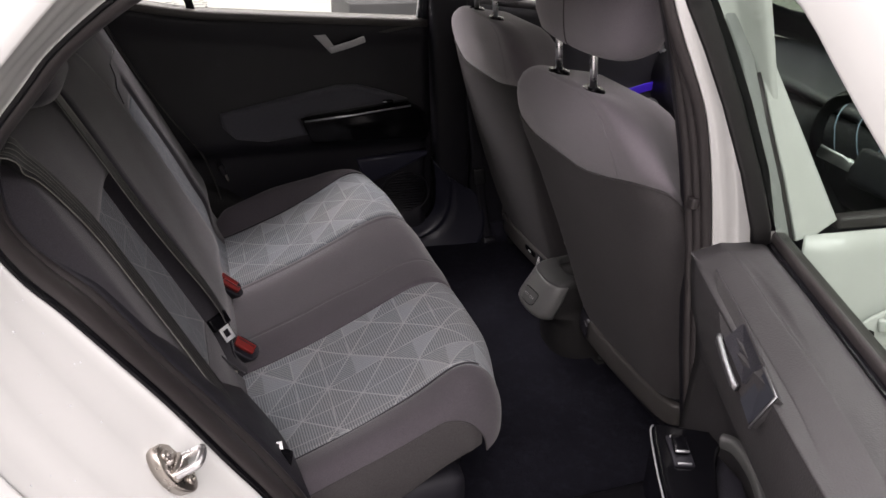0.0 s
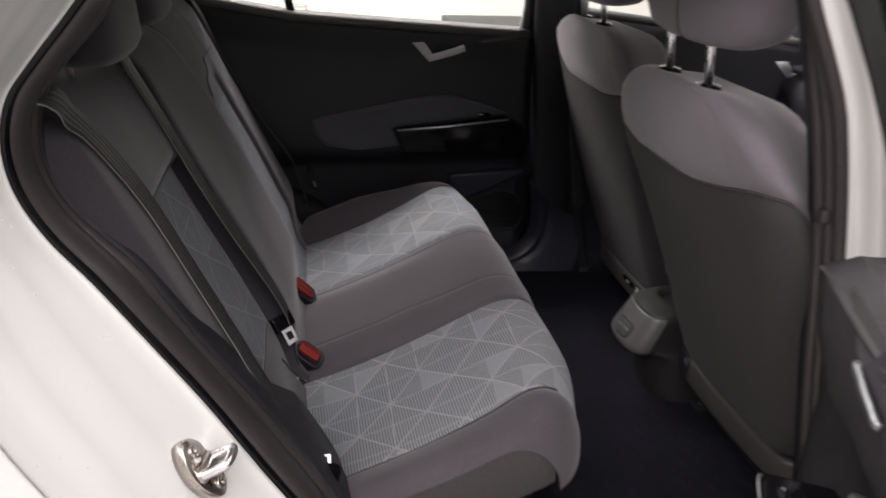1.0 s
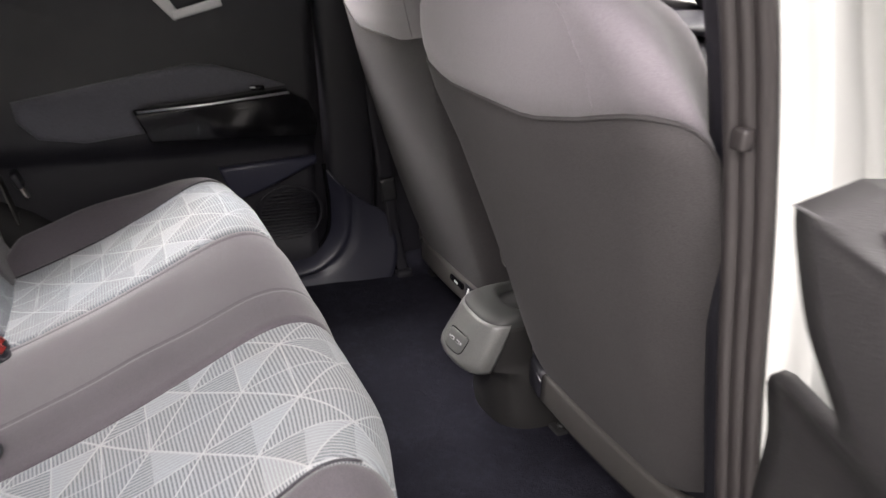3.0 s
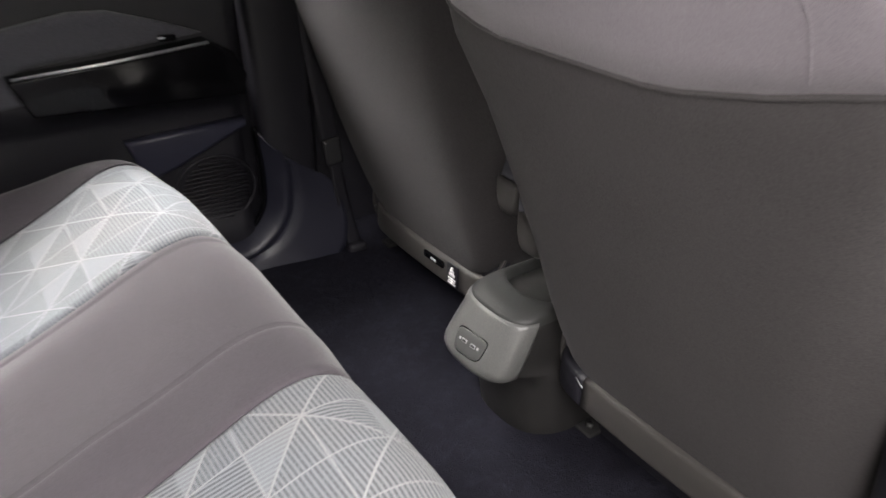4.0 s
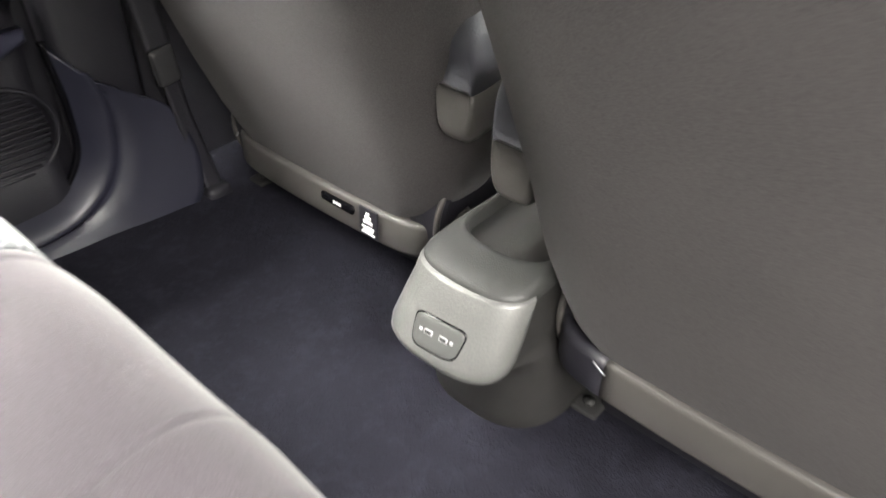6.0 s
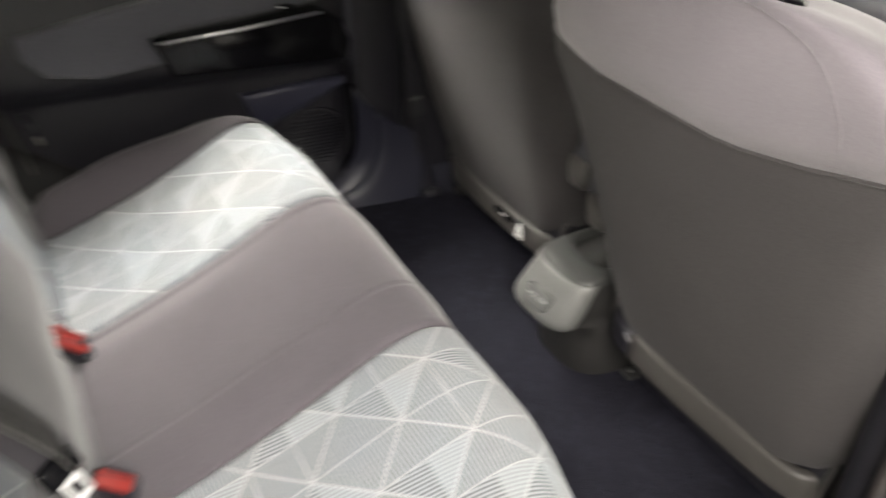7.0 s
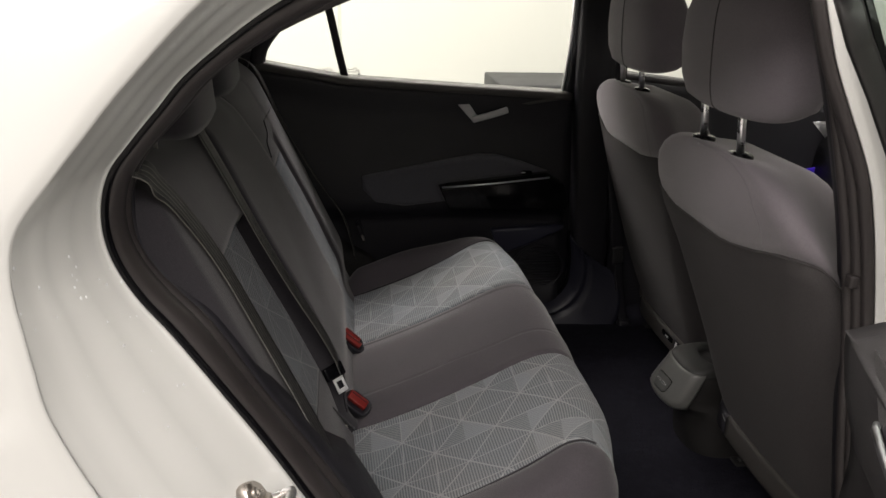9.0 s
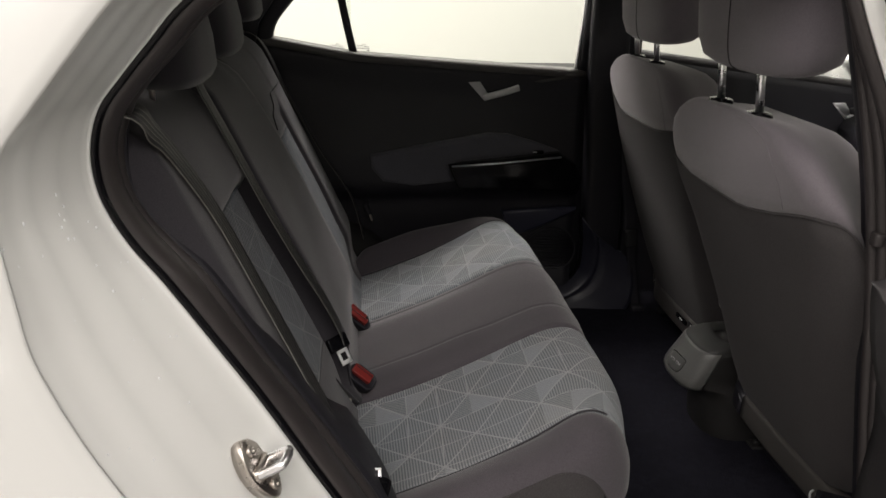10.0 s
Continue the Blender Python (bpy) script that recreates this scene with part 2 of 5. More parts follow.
# ---- mesh helpers ----
def part(name, bm, material, parent=None, label="", smooth=True):
    me = bpy.data.meshes.new(name)
    if smooth:
        for f in bm.faces:
            f.smooth = True
    bm.to_mesh(me)
    bm.free()
    me.materials.append(material)
    ob = new(name, me)
    if parent is not None:
        ob.parent = parent
    if label:
        ob["label"] = label
    return ob


def thing(name, label, category, group="", at=(0, 0, 0)):
    ob = new(name)
    ob.location = at
    ob.empty_display_size = 0.05
    return tagged(ob, label, category, group)


def wpart(name, bm, material, parent, label="", smooth=True):
    """A part whose mesh is given in world places."""
    bmesh.ops.translate(bm, vec=-Vector(parent.location), verts=bm.verts)
    return part(name, bm, material, parent, label, smooth)


def patch(f, us, vs, thick=0.012, uv=None):
    """A sheet f(u, v) with thickness, with uv in metres."""
    bm = bmesh.new()
    layer = bm.loops.layers.uv.new("UVMap")
    rows = [[bm.verts.new(f(u, v)) for v in vs] for u in us]
    for a in range(len(us) - 1):
        for b in range(len(vs) - 1):
            face = bm.faces.new((rows[a][b], rows[a + 1][b], rows[a + 1][b + 1], rows[a][b + 1]))
            for loop, (p, q) in zip(face.loops, ((a, b), (a + 1, b), (a + 1, b + 1), (a, b + 1))):
                loop[layer].uv = uv(us[p], vs[q]) if uv else (us[p], vs[q])
    bm.normal_update()
    if thick:
        bmesh.ops.solidify(bm, geom=bm.faces[:], thickness=thick)
    return bm


def loft(rings, cap=True, closed=True):
    bm = bmesh.new()
    vs = [[bm.verts.new(p) for p in r] for r in rings]
    n = len(rings[0])
    for a, b in zip(vs, vs[1:]):
        for i in range(n if closed else n - 1):
            k = (i + 1) % n
            bm.faces.new((a[i], a[k], b[k], b[i]))
    if cap and closed:
        bm.faces.new(vs[0][::-1])
        bm.faces.new(vs[-1])
    bmesh.ops.recalc_face_normals(bm, faces=bm.faces[:])
    return bm


def smoothed(pts, n):
    """Catmull-Rom through the points."""
    pts = [Vector(p) for p in pts]
    out = []
    for i in range(len(pts) - 1):
        p0, p1, p2, p3 = pts[max(i - 1, 0)], pts[i], pts[i + 1], pts[min(i + 2, len(pts) - 1)]
        for s in range(n):
            t = s / n
            out.append(0.5 * (2 * p1 + (p2 - p0) * t + (2 * p0 - 5 * p1 + 4 * p2 - p3) * t * t + (3 * p1 - p0 - 3 * p2 + p3) * t ** 3))
    return out + [pts[-1]]


def sweep(path, profile, side=(0, 1, 0), closed=True, cap=True):
    """Moves a profile [(a, b)] along the path: a runs along side, b square to side and path."""
    path = [Vector(p) for p in path]
    rings = []
    side = Vector(side)
    for i, p in enumerate(path):
        t = (path[min(i + 1, len(path) - 1)] - path[max(i - 1, 0)]).normalized()
        s = (side - t * side.dot(t)).normalized()
        nrm = t.cross(s).normalized()
        rings.append([p + s * a + nrm * b for a, b in profile])
    return loft(rings, cap, closed)


def circle(r, n=10):
    return [(r * math.cos(2 * math.pi * k / n), r * math.sin(2 * math.pi * k / n)) for k in range(n)]


def rounded(w, h, r, n=3):
    """Outline of a rounded rectangle."""
    out = []
    for cx, cy, a0 in ((w / 2 - r, h / 2 - r, 0), (-w / 2 + r, h / 2 - r, 90), (-w / 2 + r, -h / 2 + r, 180), (w / 2 - r, -h / 2 + r, 270)):
        for k in range(n + 1):
            a = radians(a0 + 90 * k / n)
            out.append((cx + r * math.cos(a), cy + r * math.sin(a)))
    return out


def tube(path, r, n=10):
    t = Vector(path[1]) - Vector(path[0])
    side = (0, 1, 0) if abs(t.normalized().y) < 0.9 else (1, 0, 0)
    return sweep(path, circle(r, n), side)


def box(m, sx, sy, sz, bevel=0.004, seg=2):
    bm = bmesh.new()
    bmesh.ops.create_cube(bm, size=1)
    bmesh.ops.scale(bm, vec=(sx, sy, sz), verts=bm.verts)
    if bevel:
        bmesh.ops.bevel(bm, geom=bm.edges[:], offset=bevel, segments=seg, affect="EDGES", profile=0.6)
    bmesh.ops.transform(bm, matrix=m, verts=bm.verts)
    return bm


def prism(outline, put, depth, bevel=0.006, seg=2, both=True):
    """A plate with that outline [(a, b)]; put(a, b, d) places a point at depth d (0 to depth)."""
    bm = bmesh.new()
    lo = [bm.verts.new((a, b, 0)) for a, b in outline]
    hi = [bm.verts.new((a, b, depth)) for a, b in outline]
    n = len(outline)
    bm.faces.new(lo[::-1])
    bm.faces.new(hi)
    for i in range(n):
        k = (i + 1) % n
        bm.faces.new((lo[i], lo[k], hi[k], hi[i]))
    bmesh.ops.recalc_face_normals(bm, faces=bm.faces[:])
    if bevel:
        edges = [e for e in bm.edges if abs(e.verts[0].co.z - e.verts[1].co.z) < 1e-6 and (both or e.verts[0].co.z > depth / 2)]
        bmesh.ops.bevel(bm, geom=edges, offset=bevel, segments=seg, affect="EDGES", profile=0.6)
    for v in bm.verts:
        v.co = put(*v.co)
    bmesh.ops.recalc_face_normals(bm, faces=bm.faces[:])
    return bm


def join(*bms):
    first = bms[0]
    for other in bms[1:]:
        me = bpy.data.meshes.new("tmp")
        other.to_mesh(me)
        other.free()
        first.from_mesh(me)
        bpy.data.meshes.remove(me)
    return first


def lerp(a, b, t):
    return a + (b - a) * t


def steps(a, b, n):
    return [a + (b - a) * k / n for k in range(n + 1)]


def ease(x):
    x = min(max(x, 0.0), 1.0)
    return x * x * (3 - 2 * x)


def along(pts, t):
    """Point at share t of a polyline of tuples, by length."""
    pts = [Vector(p) for p in pts]
    seg = [(b - a).length for a, b in zip(pts, pts[1:])]
    d = t * sum(seg)
    for a, b, s in zip(pts, pts[1:], seg):
        if d <= s:
            return a + (b - a) * (d / s)
        d -= s
    return pts[-1]


# ---- the hall round the car ----
def slab(name, lo, hi, material):
    c = [(a + b) / 2 for a, b in zip(lo, hi)]
    ob = part(name, box(Matrix.Translation(c), *[b - a for a, b in zip(lo, hi)], bevel=0), material, smooth=False)
    return tagged(ob, kind="structure")


slab("floor", (-5.2, -5.2, -0.1), (6.2, 4.2, 0.0), M_FLOOR)["label"] = "light grey coated hall floor"
slab("wall_north", (-5.2, 4.0, 0.0), (6.2, 4.2, 3.7), M_WALL)["label"] = "plain white hall wall"
slab("wall_south", (-5.2, -5.2, 0.0), (6.2, -5.0, 3.7), M_WALL)["label"] = "plain white hall wall"
slab("wall_west", (-5.2, -5.0, 0.0), (-5.0, 4.0, 3.7), M_WALL)["label"] = "plain white hall wall"
slab("wall_east", (6.0, -5.0, 0.0), (6.2, 4.0, 3.7), M_WALL)["label"] = "plain white hall wall"
slab("ceiling", (-5.2, -5.2, 3.7), (6.2, 4.2, 3.8), M_WALL)["label"] = "plain white hall ceiling"


# ---- rear bench ----
CUSHION = smoothed([(-0.08, 0, 0.49), (-0.04, 0, 0.526), (0.05, 0, 0.558), (0.15, 0, 0.597), (0.25, 0, 0.643), (0.32, 0, 0.680), (0.365, 0, 0.699), (0.402, 0, 0.705), (0.430, 0, 0.698),
                    (0.452, 0, 0.680), (0.467, 0, 0.652), (0.475, 0, 0.62), (0.473, 0, 0.56), (0.460, 0, 0.49), (0.445, 0, 0.42)], 5)
BACK = smoothed([(0.02, 0, 0.50), (-0.03, 0, 0.56), (-0.12, 0, 0.753), (-0.21, 0, 0.946), (-0.29, 0, 1.118), (-0.325, 0, 1.175), (-0.365, 0, 1.205), (-0.42, 0, 1.20),
                 (-0.445, 0, 1.14), (-0.40, 0, 0.95)], 5)
CUSHION_LENGTH = sum((b - a).length for a, b in zip(CUSHION, CUSHION[1:]))
BACK_LENGTH = sum((b - a).length for a, b in zip(BACK, BACK[1:]))
SEAMS = (-0.512, -0.20, 0.168, 0.475)
bench = thing("rear_bench_seat", "dark grey cloth rear bench with triangle-patterned seat panels", "car seat", at=(0.2, 0, 0.33))


def frame_of(curve, u):
    p, a, b = along(curve, u), along(curve, max(u - 0.01, 0)), along(curve, min(u + 0.01, 1))
    t = (b - a).normalized()
    return p, Vector((-t.z, 0, t.x))


CU = {}


def on_curve(curve, key, u):
    if (key, u) not in CU:
        CU[(key, u)] = frame_of(curve, u)
    return CU[(key, u)]


def seat_surface(u, y):
    p, n = on_curve(CUSHION, "c", u)
    off = -0.005 * max(0, 1 - min(abs(y - s) for s in SEAMS) / 0.008)
    top = ease((u - 0.04) / 0.1) * (1 - ease((u - 0.72) / 0.15))
    if -0.2 < y < 0.168:
        off += 0.016 * ease((0.5 - abs((y + 0.016) / 0.368)) / 0.24) * (0.4 + 0.6 * top) * (1 - 0.75 * ease((u - 0.35) / 0.2))
        off -= 0.003 * max(0, 1 - min(abs(y + 0.105), abs(y - 0.14)) / 0.005)
    else:
        c = (y - (-0.365 if y < 0 else 0.331)) / 0.165
        off -= 0.010 * (1 - min(c * c, 1)) * top * (1 - ease((u - 0.28) / 0.2))
    off += 0.0022 * noise.noise((u * 6, y * 9, 2)) * top
    return Vector((p.x - (0.034 if y < 0 else 0.022) * ease((abs(y + 0.018) - 0.34) / 0.18) * ease((u - 0.46) / 0.2), y, p.z)) + n * off


# the side seam of the cushion: share of the profile, x, z
ARCH = smoothed([(0.0, -0.080, 0.470), (0.2, 0.070, 0.541), (0.3, 0.145, 0.573), (0.4, 0.215, 0.601), (0.5, 0.272, 0.628), (0.55, 0.300, 0.640), (0.6, 0.326, 0.639), (0.65, 0.350, 0.628),
                 (0.7, 0.370, 0.608), (0.74, 0.383, 0.585), (0.80, 0.390, 0.552)], 6)
FRONT = 0.79


def arch(u):
    for a, b in zip(ARCH, ARCH[1:]):
        if u <= b.x:
            return a.lerp(b, (u - a.x) / (b.x - a.x))
    return ARCH[-1]


def seat_bolster(side):
    """The outer roll of the cushion, from its top seam round to the arched side seam."""
    y0 = SEAMS[0] if side < 0 else SEAMS[3]

    def f(u, v):
        p, n = on_curve(CUSHION, "c", u)
        e = arch(u)
        a = v * radians(88)
        rise = (0.014 if side < 0 else 0.056) * ease((u - 0.04) / 0.12) * (1 - ease((u - 0.28) / 0.36))
        lift = rise * math.sin(math.pi * min(v / 0.9, 1.0)) ** 1.3 - 0.004 * max(0, 1 - v * 16)
        x = p.x - (0.034 if side < 0 else 0.022) * ease((u - 0.46) / 0.2)
        k = 1 - math.cos(a)
        return Vector((lerp(x, e.y, k) + n.x * lift, y0 + side * (0.086 if side < 0 else 0.10) * math.sin(a), lerp(p.z, e.z + 0.006, k) + n.z * lift))
    return f


def side_panel(f, side):
    """Bulges out below the bolster's seam and rolls under along its lower edge."""
    def g(u, v):
        e = f(u, 1.0)
        low = min(max(0.470, 0.566 + 0.72 * (e.x - 0.357)), e.z - 0.003)
        full = min((e.z - low) / 0.06, 1)
        y = abs(e.y) + 0.014 * full * math.sin(v * 2.6) - 0.03 * full * ease((v - 0.75) / 0.25)
        return Vector((e.x - 0.006 * v * v * full, side * y, lerp(e.z, low, v)))
    return g


for name, a, b, mat, lab in (("seat_panel", SEAMS[0], SEAMS[1], M_PATTERN, "grey triangle-patterned cloth panel"), ("centre_panel", SEAMS[1], SEAMS[2], M_SEAT, "plain dark grey cloth panel"),
                             ("seat_panel", SEAMS[2], SEAMS[3], M_PATTERN, "grey triangle-patterned cloth panel")):
    vs = sorted(set(steps(a, b, 22) + [a + 0.004, b - 0.004, a + 0.008, b - 0.008] + ([-0.11, -0.105, -0.10, 0.135, 0.14, 0.145] if mat is M_SEAT else [])))
    wpart(name, patch(seat_surface, steps(0, 0.80, 48), vs, 0.015, uv=lambda u, v: (u * CUSHION_LENGTH, v)), mat, bench, lab)
for side in (-1, 1):
    f = seat_bolster(side)
    wpart("seat_bolster", patch(f, steps(0, FRONT, 60), steps(0, 1, 18), 0), M_SEAT, bench)
    wpart("side_panel", patch(side_panel(f, side), steps(0.02, 0.715, 56), steps(0, 1, 14), 0), M_SEATDK, bench, "darker brown-grey cloth side panel")
    wpart("seam", sweep([f(u, 1.0) for u in steps(0.06, FRONT, 60)], circle(0.0014, 6), (0, 1, 0)), M_SEATDK, bench)
for side in (-1, 1):
    wpart("seam", sweep([seat_surface(u, SEAMS[0 if side < 0 else 3]) + Vector((0, 0, 0.004)) for u in steps(0.05, 0.66, 60)], circle(0.0020, 6), (0, 1, 0)), M_REARBACK, bench)
wpart("skirt", patch(lambda u, v: seat_surface(u, v) - Vector((0.045, 0, 0)), steps(0.76, 1, 8), steps(-0.50, 0.46, 16), 0.010), M_TRIM, bench, "black plastic skirt")
wpart("seat_base", box(Matrix.Translation((0.20, -0.015, 0.415)), 0.32, 1.17, 0.19, 0.03), M_TRIM, bench, "black plastic seat base")


CENTRE = (-0.212, 0.190)


def proud(y, z):
    """How far the backrest stands out from its recessed panels."""
    mid, half = sum(CENTRE) / 2, (CENTRE[1] - CENTRE[0]) / 2
    if CENTRE[0] < y < CENTRE[1]:
        return lerp(0.016, 0.053, ease((1 - abs(y - mid) / half) / 0.12))
    far_side = y > CENTRE[1]
    floor_of = 0.034 if far_side else 0.016
    out = 0.046 * ease(((y - 0.395) if far_side else (-y - 0.465)) / 0.05)
    corner = 0.02 * ease((abs(y - (0.28 if far_side else -0.36)) - 0.10) / 0.08)
    top = 0.044 * ease((z - (0.962 if far_side else 0.992) + corner) / (0.075 if far_side else 0.028)) * ease(min(abs(y - CENTRE[0]), abs(y - CENTRE[1])) / 0.012)
    return max(out, top, floor_of)


def back_surface(u, y):
    p, n = on_curve(BACK, "b", u)
    k = 1 - ease((u - 0.62) / 0.12)
    off = proud(y, p.z) * k * (0.25 + 0.75 * ease((p.z - 0.55) / 0.12)) - 0.004 * max(0, 1 - min(abs(y - s) for s in CENTRE) / 0.008)
    off += 0.003 * noise.noise((u * 7, y * 8, 5)) * k
    over = max(0, (-y - 0.58) if y < 0 else (y - 0.59)) / 0.06
    off -= 0.13 * over * over
    # the far edge of the centre leans inwards towards the top
    lean = (0.030 - 0.135 * ease((p.z - 0.97) / 0.26)) * (ease((y + 0.02) / 0.21) if y < 0.19 else 1 - ease((y - 0.19) / 0.40))
    return Vector((p.x, y + lean, p.z)) + n * (off if n.x > 0 else -off)


def share(z):
    """The share of the backrest's curve at height z, on its front."""
    lo, hi = 0.0, 0.55
    for _ in range(30):
        mid = (lo + hi) / 2
        if along(BACK, mid).z < z:
            lo = mid
        else:
            hi = mid
    return lo


U0, U1, U2 = share(0.690), share(1.000), share(0.965)
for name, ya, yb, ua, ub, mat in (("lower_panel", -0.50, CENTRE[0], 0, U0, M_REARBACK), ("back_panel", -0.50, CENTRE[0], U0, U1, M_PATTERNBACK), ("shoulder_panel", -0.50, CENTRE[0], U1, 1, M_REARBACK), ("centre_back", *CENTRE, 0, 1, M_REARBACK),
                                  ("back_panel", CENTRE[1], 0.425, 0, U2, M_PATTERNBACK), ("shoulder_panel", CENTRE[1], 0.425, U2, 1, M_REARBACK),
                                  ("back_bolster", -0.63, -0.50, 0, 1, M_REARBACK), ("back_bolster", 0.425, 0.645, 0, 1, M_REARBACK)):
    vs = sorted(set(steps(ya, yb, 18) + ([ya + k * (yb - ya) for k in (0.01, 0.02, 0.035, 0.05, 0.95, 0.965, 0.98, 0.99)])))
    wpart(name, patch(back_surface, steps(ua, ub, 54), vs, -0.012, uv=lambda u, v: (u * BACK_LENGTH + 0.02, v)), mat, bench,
         "blue-grey triangle-patterned cloth panel with shade in its colour" if mat is M_PATTERNBACK else "")
for y in (CENTRE[0] + 0.016, CENTRE[1] - 0.016):
    wpart("seam", sweep([back_surface(u, y) + Vector((0.001, 0, 0.001)) for u in steps(0.08, 0.56, 50)], circle(0.0016, 6), (0, 1, 0)), M_TRIM, bench)

wpart("seam", sweep([back_surface(share(z), y) + Vector((0.002, 0, 0.001)) for y, z in [(p.x, p.y) for p in smoothed([(0.57, 1.155, 0), (0.46, 1.105, 0), (0.375, 1.055, 0), (0.31, 1.010, 0), (0.27, 0.985, 0)], 6)]], circle(0.0016, 6), (0, 1, 0)), M_TRIM, bench)


def superring(cx, cy, z, w, d, n=2.6, k=32, tilt=0.0):
    out = []
    for i in range(k):
        a = 2 * math.pi * i / k
        c, s = math.cos(a), math.sin(a)
        x = -math.copysign(abs(s) ** (2 / n), s) * d / 2
        y = math.copysign(abs(c) ** (2 / n), c) * w
        out.append(Vector((cx + x, cy + y, z + tilt * x)))
    return out


for y, up in ((-0.345, -0.040), (-0.025, -0.034), (0.315, 0.004)):
    rings = [superring(-0.270 - 0.15 * (z - 1.25), y, z + up, w, d, 3) for z, w, d in ((1.248, 0.08, 0.05), (1.251, 0.11, 0.08), (1.265, 0.125, 0.098), (1.31, 0.130, 0.105), (1.36, 0.125, 0.10), (1.392, 0.11, 0.08), (1.40, 0.08, 0.04))]
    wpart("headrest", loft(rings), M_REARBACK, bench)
    for s in (-1, 1):
        wpart("rod", tube([(-0.300, y + s * 0.055, 1.18), (-0.300, y + s * 0.055, 1.27 + up)], 0.0042, 10), M_STEEL, bench, "chrome headrest rod")


def base_point(z, y, p):
    """A point p metres in front of the backrest's plane."""
    return Vector((-0.03 - 0.466 * (z - 0.56) + 0.906 * p, y, z + 0.423 * p))


def strap(path, width=0.047, side=(0, 1, 0), n=8, thick=0.0016):
    pts = smoothed(path, n)
    length = [0.0]
    for a, b in zip(pts, pts[1:]):
        length.append(length[-1] + (b - a).length)
    sv = Vector(side)

    def f(u, v):
        i = int(u)
        t = (pts[min(i + 1, len(pts) - 1)] - pts[max(i - 1, 0)]).normalized()
        s = (sv - t * sv.dot(t)).normalized()
        return pts[i] + s * (v - 0.5) * width
    return patch(f, list(range(len(pts))), [0, 0.25, 0.5, 0.75, 1], thick, uv=lambda u, v: (length[int(u)], v))


belt = thing("seat_belt", "black woven centre belt with steel tongue hanging down the backrest", "seat belt", "rear seat belts", (-0.33, -0.12, 1.2))
wpart("strap", strap([(-0.40, -0.262, 1.216), (-0.33, -0.262, 1.218), base_point(1.190, -0.252, 0.054), base_point(1.15, -0.246, 0.054), base_point(1.06, -0.243, 0.054), base_point(0.96, -0.245, 0.054), base_point(0.86, -0.240, 0.056), base_point(0.76, -0.222, 0.058),
                     base_point(0.70, -0.205, 0.054), base_point(0.665, -0.195, 0.048)]), M_BELT, belt)
wpart("belt_slot", sweep([(-0.345, y, 1.219) for y in (-0.31, -0.26, -0.21)], rounded(0.022, 0.012, 0.004), (0, 0, 1)), M_TRIM, belt)
facing = Vector((0.55, -0.65, 0.52)).normalized()
hang = Vector((-0.20, 0.10, 0.95))
hang = (hang - facing * hang.dot(facing)).normalized()
tongue_at = Matrix.Translation((-0.036, -0.226, 0.664)) @ Matrix((facing, hang.cross(facing), hang)).transposed().to_4x4() @ Matrix.Scale(0.85, 4)
tongue = [box(tongue_at @ Matrix.Translation(c), 0.003, w, h, 0.001) for c, w, h in (((0, 0, -0.016), 0.030, 0.010), ((0, 0, 0.012), 0.030, 0.010), ((0, 0.0115, -0.002), 0.007, 0.038), ((0, -0.0115, -0.002), 0.007, 0.038))]
wpart("tongue", join(*tongue), M_STEELPALE, belt, "bright steel tongue")
wpart("tongue_cover", box(tongue_at @ Matrix.Translation((-0.002, 0, 0.032)), 0.014, 0.056, 0.034, 0.006, 3), M_GLOSS, belt, "black plastic tongue cover")

belt = thing("seat_belt", "black woven outer seat belt beside the door opening", "seat belt", "rear seat belts", (-0.33, -0.5, 1.2))
wpart("strap", strap([(-0.36, -0.66, 1.215), base_point(1.19, -0.625, 0.054), base_point(1.15, -0.572, 0.056), base_point(1.09, -0.538, 0.056), base_point(1.02, -0.520, 0.056), base_point(0.92, -0.524, 0.056), base_point(0.80, -0.540, 0.058), base_point(0.70, -0.575, 0.062), (-0.02, -0.59, 0.625)]),
     M_BELT, belt)
hook_at = pose(0.009, -0.574, 0.645, -40, 6, 8)
wpart("tongue", join(box(hook_at @ Matrix.Translation((0, 0, 0.0075)), 0.036, 0.003, 0.004, 0.001), box(hook_at @ Matrix.Translation((0, 0, -0.0075)), 0.036, 0.003, 0.005, 0.001),
                    box(hook_at @ Matrix.Translation((0.015, 0, 0)), 0.006, 0.003, 0.013, 0.001), box(hook_at @ Matrix.Translation((-0.014, 0, 0)), 0.008, 0.003, 0.013, 0.001)), M_STEELPALE, belt, "bright steel tongue")
wpart("tongue_cover", box(pose(0.021, -0.580, 0.618, -30, 28, 10), 0.034, 0.024, 0.046, 0.010), M_GLOSS, belt, "black plastic tongue cover")

belt = thing("seat_belt", "black woven outer seat belt at the far side of the bench", "seat belt", "rear seat belts", (-0.33, 0.5, 1.2))
wpart("strap", strap([(-0.37, 0.60, 1.20), base_point(1.165, 0.62, 0.045), base_point(1.0, 0.645, 0.045), base_point(0.84, 0.65, 0.055), base_point(0.70, 0.64, 0.075), (0.01, 0.63, 0.60)], 0.040, (0.10, 1, -0.22)), M_BELT, belt)
wpart("tongue_cover", box(pose(0.02, 0.615, 0.70, 0, -20, 0), 0.014, 0.05, 0.035, 0.005), M_TRIM, belt)
wpart("tongue", box(pose(0.03, 0.615, 0.672, 0, -20, 0), 0.004, 0.03, 0.03, 0.001), M_STEEL, belt)

